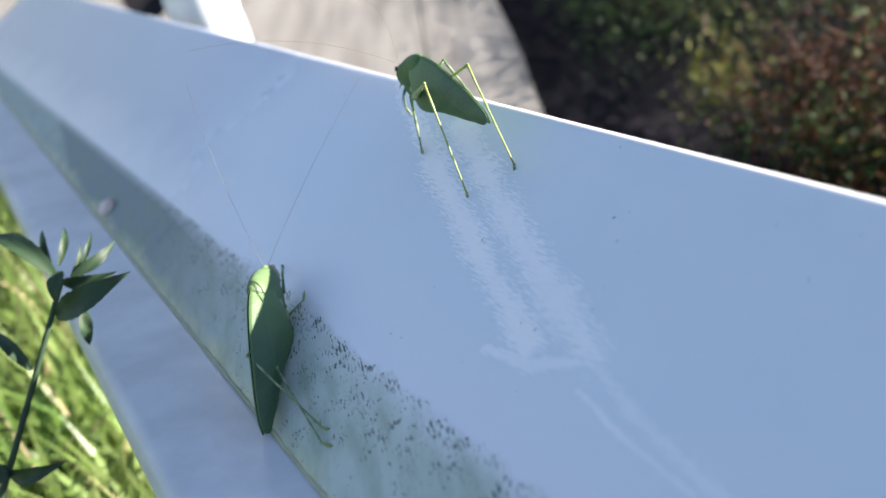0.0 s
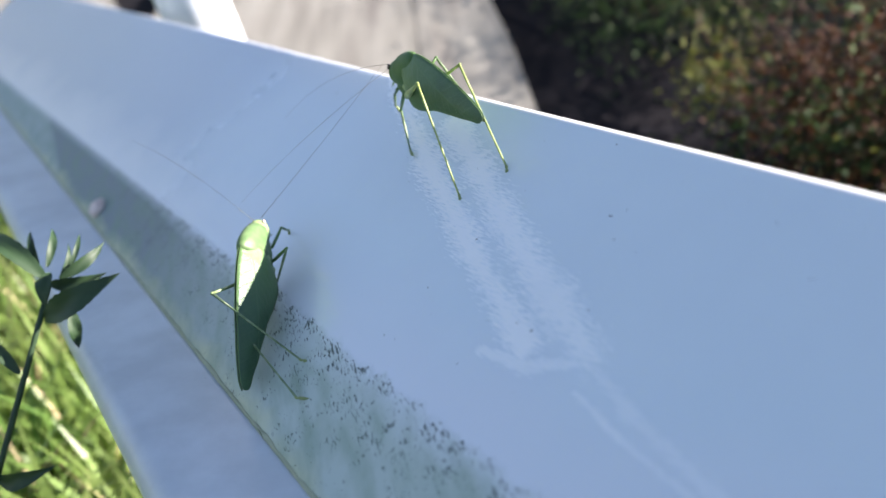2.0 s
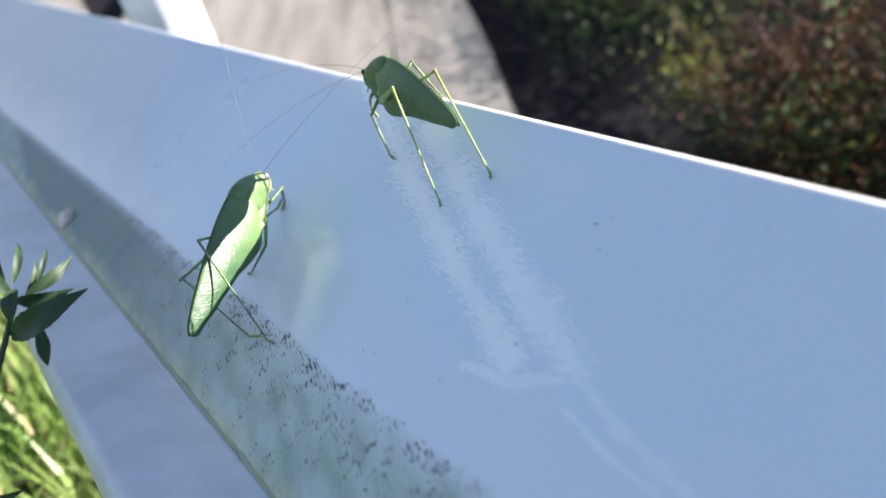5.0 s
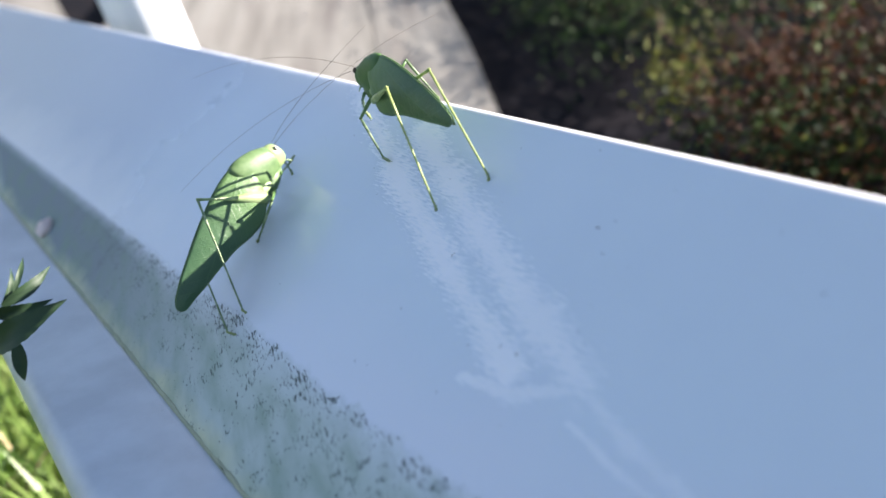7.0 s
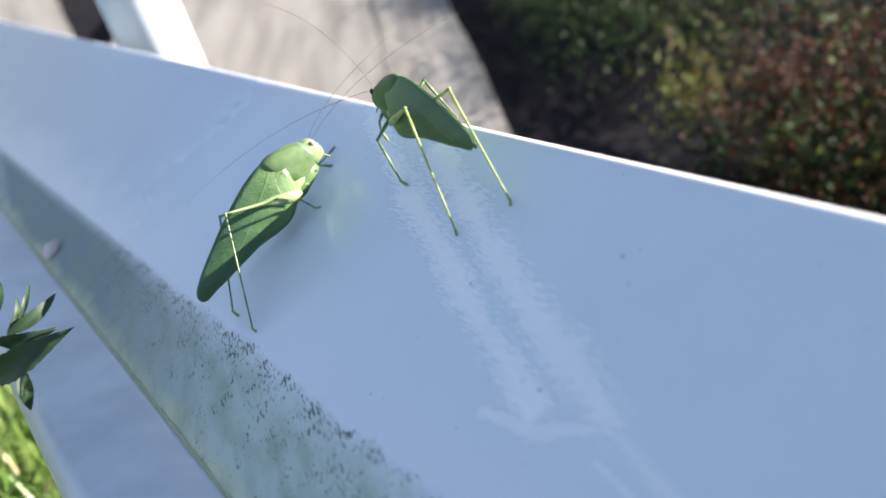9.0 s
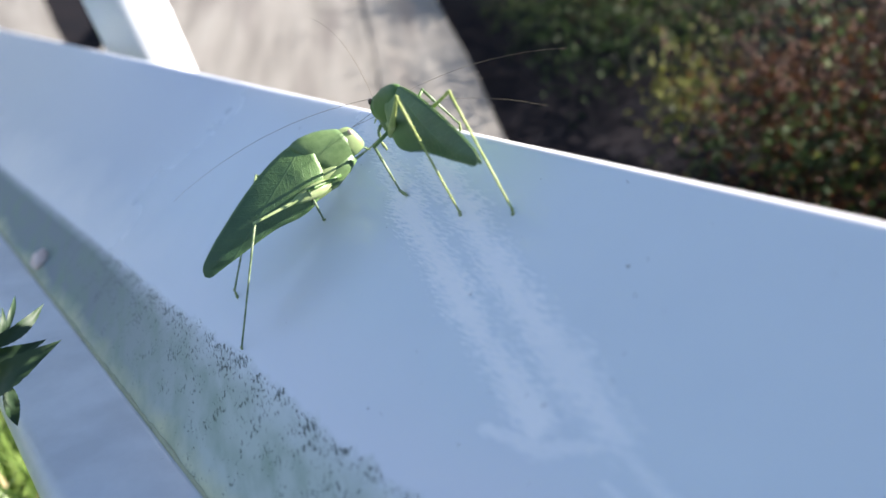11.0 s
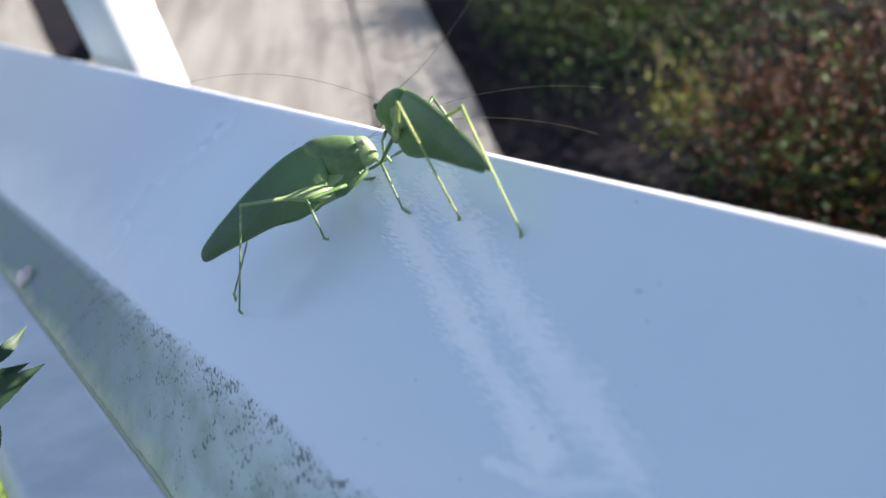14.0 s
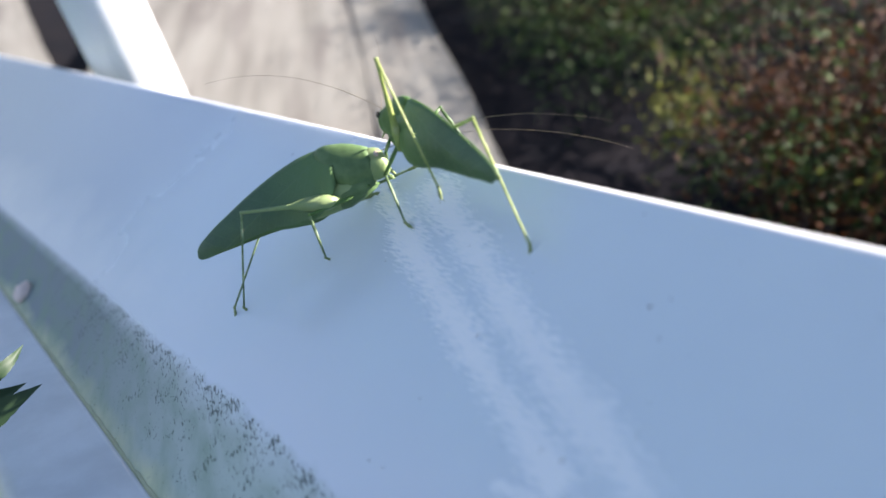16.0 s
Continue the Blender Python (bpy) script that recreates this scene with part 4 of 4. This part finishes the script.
# time, head (x, y, z), wing tip (x, y, z), in the channel's space
CLIMBER_BODY = [
    (0, -0.0223, -0.0086, -0.0657, 0.0156, -0.0022, -0.0928),
    (0.5, -0.0271, -0.0088, -0.0635, 0.0094, -0.0015, -0.0924),
    (1, -0.0278, -0.0094, -0.0613, 0.0085, -0.0026, -0.0905),
    (1.5, -0.0319, -0.0105, -0.0597, 0.0030, -0.0028, -0.0904),
    (2, -0.0346, -0.0112, -0.0570, -0.0006, -0.0026, -0.0885),
    (2.5, -0.0368, -0.0118, -0.0566, -0.0023, -0.0048, -0.0880),
    (3, -0.0350, -0.0125, -0.0536, -0.0028, -0.0071, -0.0875),
    (3.5, -0.0361, -0.0130, -0.0523, -0.0043, -0.0086, -0.0868),
    (4.2, -0.0376, -0.0135, -0.0473, -0.0065, -0.0110, -0.0826),
    (6.3, -0.0433, -0.0110, -0.0329, -0.0312, -0.0095, -0.0753),
    (7, -0.0467, -0.0100, -0.0292, -0.0359, -0.0068, -0.0736),
    (7.5, -0.0477, -0.0097, -0.0268, -0.0394, -0.0062, -0.0720),
    (8, -0.0488, -0.0095, -0.0256, -0.0414, -0.0060, -0.0712),
    (8.5, -0.0483, -0.0095, -0.0235, -0.0424, -0.0060, -0.0685),
    (9, -0.0460, -0.0095, -0.0196, -0.0448, -0.0062, -0.0662),
    (11.3, -0.0310, -0.0095, -0.0117, -0.0401, -0.0115, -0.0573),
    (12.5, -0.0306, -0.0095, -0.0106, -0.0402, -0.0115, -0.0558),
    (13.3, -0.0318, -0.0095, -0.0084, -0.0447, -0.0110, -0.0528),
    (14.1, -0.0249, -0.0095, -0.0093, -0.0486, -0.0120, -0.0498),
    (14.7, -0.0225, -0.0095, -0.0090, -0.0497, -0.0130, -0.0476),
    (16, -0.0206, -0.0095, -0.0088, -0.0464, -0.0160, -0.0477),
]
CLIMBER_BACK = [(0, 0.235, -0.967, 0.098), (2, 0.335, -0.937, 0.104), (4.2, 0.318, -0.924, 0.214), (6.3, 0.186, -0.982, 0.018), (7, 0.086, -0.995, -0.051), (9, -0.010, -0.997, -0.071), (11.3, -0.376, -0.920, 0.115), (12.5, -0.436, -0.890, 0.132), (16, -0.438, -0.793, 0.423)]
SITTER_BODY = [
    (0, -0.0247, -0.0150, -0.0069, 0.0139, -0.0087, -0.0110),
    (2, -0.0244, -0.0150, -0.0071, 0.0142, -0.0085, -0.0111),
    (3.5, -0.0243, -0.0150, -0.0080, 0.0150, -0.0091, -0.0122),
    (7, -0.0238, -0.0150, -0.0064, 0.0156, -0.0098, -0.0112),
    (9, -0.0221, -0.0150, -0.0061, 0.0173, -0.0100, -0.0110),
    (11.5, -0.0191, -0.0150, -0.0072, 0.0193, -0.0096, -0.0123),
    (12.5, -0.0198, -0.0150, -0.0058, 0.0191, -0.0100, -0.0109),
    (14.5, -0.0192, -0.0150, -0.0035, 0.0193, -0.0101, -0.0093),
    (15.2, -0.0183, -0.0150, -0.0032, 0.0204, -0.0104, -0.0091),
    (16, -0.0190, -0.0150, -0.0034, 0.0193, -0.0095, -0.0087),
]
SITTER_BACK = [(0, 0.17, -0.80, 0.56), (16, 0.17, -0.80, 0.56)]
# time, place on the sheet (x, z), height over it; side -1 is the insect's right
CLIMBER_FEET = {
    ("front", -1): [(0, -0.0427, -0.0583, 0), (1.5, -0.0406, -0.0537, 0), (3.5, -0.0397, -0.0507, 0), (7, -0.0507, -0.0300, 0), (9, -0.0500, -0.0207, 0), (12.5, -0.0365, -0.0147, 0), (14.5, -0.0305, -0.0134, 0), (16, -0.0295, -0.0140, 0)],
    ("middle", -1): [(0, -0.0128, -0.0659, 0), (1.5, -0.0235, -0.0649, 0), (3.5, -0.0305, -0.0713, 0), (7, -0.0397, -0.0498, 0), (9, -0.0397, -0.0320, 0), (11.3, -0.0328, -0.0312, 0), (12.5, -0.0309, -0.0308, 0), (14.5, -0.0299, -0.0306, 0), (16, -0.0285, -0.0317, 0)],
    ("hind", -1): [(0, 0.0282, -0.0832, 0), (0.5, 0.0130, -0.0786, 0), (1, 0.0072, -0.0748, 0), (1.5, 0.0046, -0.0743, 0), (2.5, 0.0085, -0.0757, 0), (3.5, 0.0079, -0.0755, 0), (7, -0.0226, -0.0655, 0), (9, -0.0260, -0.0640, 0), (11.3, -0.0262, -0.0659, 0), (12.5, -0.0255, -0.0643, 0), (13.3, -0.0335, -0.0620, 0), (14.1, -0.0410, -0.0536, 0), (14.7, -0.0443, -0.0508, 0), (16, -0.0447, -0.0503, 0)],
    ("hind", 1): [(0, 0.0338, -0.0857, 0), (1.5, 0.0222, -0.0832, 0), (3.5, -0.0061, -0.0756, 0), (7, -0.0217, -0.0714, 0), (9, -0.0391, -0.0638, 0), (12.5, -0.0513, -0.0506, 0), (14.5, -0.0468, -0.0525, 0), (16, -0.0485, -0.0515, 0)],
}
SITTER_FEET = {
    ("hind", 1): [(0, 0.0131, -0.0246, 0), (1.5, 0.0136, -0.0256, 0), (3.5, 0.0135, -0.0254, 0), (7, 0.0142, -0.0248, 0), (9, 0.0151, -0.0243, 0), (11.5, 0.0095, -0.0175, 0), (12.5, 0.0081, -0.0161, 0), (14.1, 0.0071, -0.0154, 0), (14.7, 0.0064, -0.0148, 0), (15.3, 0.0061, -0.0138, 0.004), (16, 0.0057, -0.0126, 0.009)],
    ("hind", -1): [(0, 0.0204, -0.0141, 0), (1.5, 0.0205, -0.0152, 0), (3.5, 0.0215, -0.0153, 0), (7, 0.0223, -0.0145, 0), (9, 0.0233, -0.0143, 0), (12.5, 0.0245, -0.0145, 0), (14.5, 0.0259, -0.0142, 0), (16, 0.0266, -0.0142, 0)],
    ("middle", 1): [(0, -0.0169, -0.0183, 0), (1.5, -0.0173, -0.0197, 0), (3.5, -0.0177, -0.0193, 0), (7, -0.0161, -0.0182, 0), (9, -0.0147, -0.0180, 0), (12.5, -0.0124, -0.0183, 0), (14.5, -0.0114, -0.0175, 0), (16, -0.0111, -0.0179, 0)],
    ("front", 1): [(0, -0.0362, -0.0106, 0), (1.5, -0.0371, -0.0116, 0), (3.5, -0.0382, -0.0113, 0), (7, -0.0361, -0.0100, 0), (9, -0.0342, -0.0098, 0), (12.5, -0.0311, -0.0100, 0), (14.5, -0.0307, -0.0084, 0), (16, -0.0289, -0.0091, 0)],
    ("middle", -1): [(0, -0.0155, 0.0004, 0), (3.5, -0.0164, -0.0003, 0), (7, -0.0136, 0.0006, 0), (9, -0.0130, 0.0013, 0), (12.5, -0.0094, 0.0012, 0), (16, -0.0057, 0.0015, 0)],
}
# time, way to which the knee bends, in the body's space
CLIMBER_KNEES = {
    ("front", -1): [(0, 0.17, -0.3, 0.77), (7, -0.2, -0.4, 0.75), (9, -0.5, -0.3, 0.65), (12.5, -0.87, 0.05, 0.49), (14.5, -0.91, -0.14, 0.38), (16, -0.91, -0.22, 0.35)],
    ("middle", -1): [(0, -0.9, -0.45, 0.1), (9, -0.9, -0.45, 0.1), (12.5, -0.50, -0.73, 0.48), (14.5, -0.43, -0.80, 0.43), (16, -0.55, -0.66, 0.50)],
    ("hind", -1): [(0, -0.13, 0.77, 0.62), (0.5, -0.10, 0.65, 0.75), (1.5, -0.13, 0.63, 0.76), (2.5, -0.22, 0.78, 0.58), (3.5, -0.32, 0.82, 0.47), (5, -0.25, 0.5, 0.8), (7, -0.12, 0.20, 0.97), (9, -0.18, 0.29, 0.94), (10.5, -0.2, -0.1, 0.95), (11.5, -0.14, -0.55, 0.78), (12.5, -0.14, -0.63, 0.76), (14.5, -0.26, -0.64, 0.72), (16, -0.37, -0.62, 0.69)],
    ("middle", 1): [(0, -1, 0.15, 0.1), (16, -1, 0.15, 0.1)],
    ("front", 1): [(0, -1, 0.15, 0.1), (16, -1, 0.15, 0.1)],
    ("hind", 1): [(0, -0.3, 0.8, 0.5), (1.5, -0.32, 0.9, 0.27), (3.5, -0.38, 0.88, -0.29), (7, -0.41, 0.83, 0.38), (9, -0.24, 0.86, 0.44), (12.5, -0.15, 0.35, 0.92), (14.5, -0.25, 0.35, 0.9), (16, -0.27, 0.35, 0.9)],
}
SITTER_KNEES = {
    ("hind", 1): [(0, -0.33, 0.29, 0.90), (7, -0.37, 0.28, 0.89), (9, -0.38, 0.28, 0.88), (12.5, -0.49, 0.36, 0.79), (14.1, -0.53, 0.36, 0.77), (14.7, -0.56, 0.35, 0.75), (15.3, -0.45, 0.34, 0.83), (16, -0.16, 0.25, 0.95)],
    ("middle", -1): [(0, 0.12, -0.28, 0.95), (7, 0.17, -0.31, 0.94), (9, 0.13, -0.28, 0.95), (12.5, 0.30, -0.31, 0.90), (16, 0.37, -0.48, 0.79)],
    ("middle", 1): [(0, 0.89, -0.43, -0.16), (7, 0.98, 0.01, -0.19), (9, 0.99, 0.01, -0.16), (12.5, 0.98, 0.02, -0.19), (16, 0.97, -0.03, -0.25)],
    ("hind", -1): [(0, -0.14, -0.04, 0.99), (7, -0.17, 0.03, 0.98), (9, -0.18, 0.03, 0.98), (12.5, -0.19, 0.03, 0.98), (14.5, -0.20, -0.04, 0.98), (16, -0.18, -0.10, 0.98)],
}
# time, tip (x, y, z)
CLIMBER_TIPS = [
    [(0, -0.0205, -0.0247, -0.0155), (1.5, -0.0142, -0.0216, -0.0159), (3.5, -0.0181, -0.0248, -0.0104), (7, -0.0265, -0.0083, 0.0201), (9, -0.0078, -0.0208, 0.0117), (11.3, 0.0006, 0.0084, 0.0292), (12.5, 0.0056, 0.0138, 0.0308), (14.5, 0.0116, 0.0042, 0.0241), (16, 0.0154, 0.0183, 0.0220)],
    [(0, -0.0480, -0.0463, -0.0436), (1.5, -0.0790, -0.0345, -0.0631), (3.5, -0.0806, -0.0434, -0.0535), (6.5, -0.0084, -0.0284, -0.0022), (9, -0.0036, -0.0303, -0.0007), (11.3, 0.0116, 0.0027, 0.0094), (12.5, 0.0078, 0.0084, 0.0140), (14.5, 0.0132, 0.0179, 0.0233), (16, 0.0195, 0.0030, 0.0164)],
]
SITTER_TIPS = [
    [(0, -0.0362, -0.0532, -0.0377), (1.5, -0.0078, -0.0269, -0.0522), (3.5, -0.0483, -0.0180, -0.0501), (7, -0.0422, -0.0223, -0.0504), (9, -0.0434, -0.0244, -0.0486), (12.5, -0.0445, -0.0271, -0.0454), (13.5, -0.0504, -0.0266, -0.0401), (14.1, -0.0590, -0.0378, -0.0193), (14.5, -0.0604, -0.0360, -0.0159), (16, -0.0618, -0.0320, -0.0131)],
    [(0, -0.0688, -0.0192, 0.0115), (1.5, -0.0680, -0.0116, -0.0291), (3.5, -0.0656, -0.0163, -0.0342), (5.5, -0.0650, -0.0261, -0.0261), (7, -0.0620, -0.0333, -0.0292), (9, -0.0656, -0.0369, 0.0008), (12.5, -0.0648, -0.0174, 0.0129), (14.5, 0.0233, -0.0301, 0.0128), (16, -0.0585, -0.0123, 0.0220)],
]


def motions():
    stride(CLIMBER, CLIMBER_LEGS, CLIMBER_FEELERS, CLIMBER_BODY, CLIMBER_BACK, CLIMBER_FEET, CLIMBER_TIPS, CLIMBER_KNEES, -0.0007)
    stride(SITTER, SITTER_LEGS, SITTER_FEELERS, SITTER_BODY, SITTER_BACK, SITTER_FEET, SITTER_TIPS, SITTER_KNEES, -0.0015)


motions()
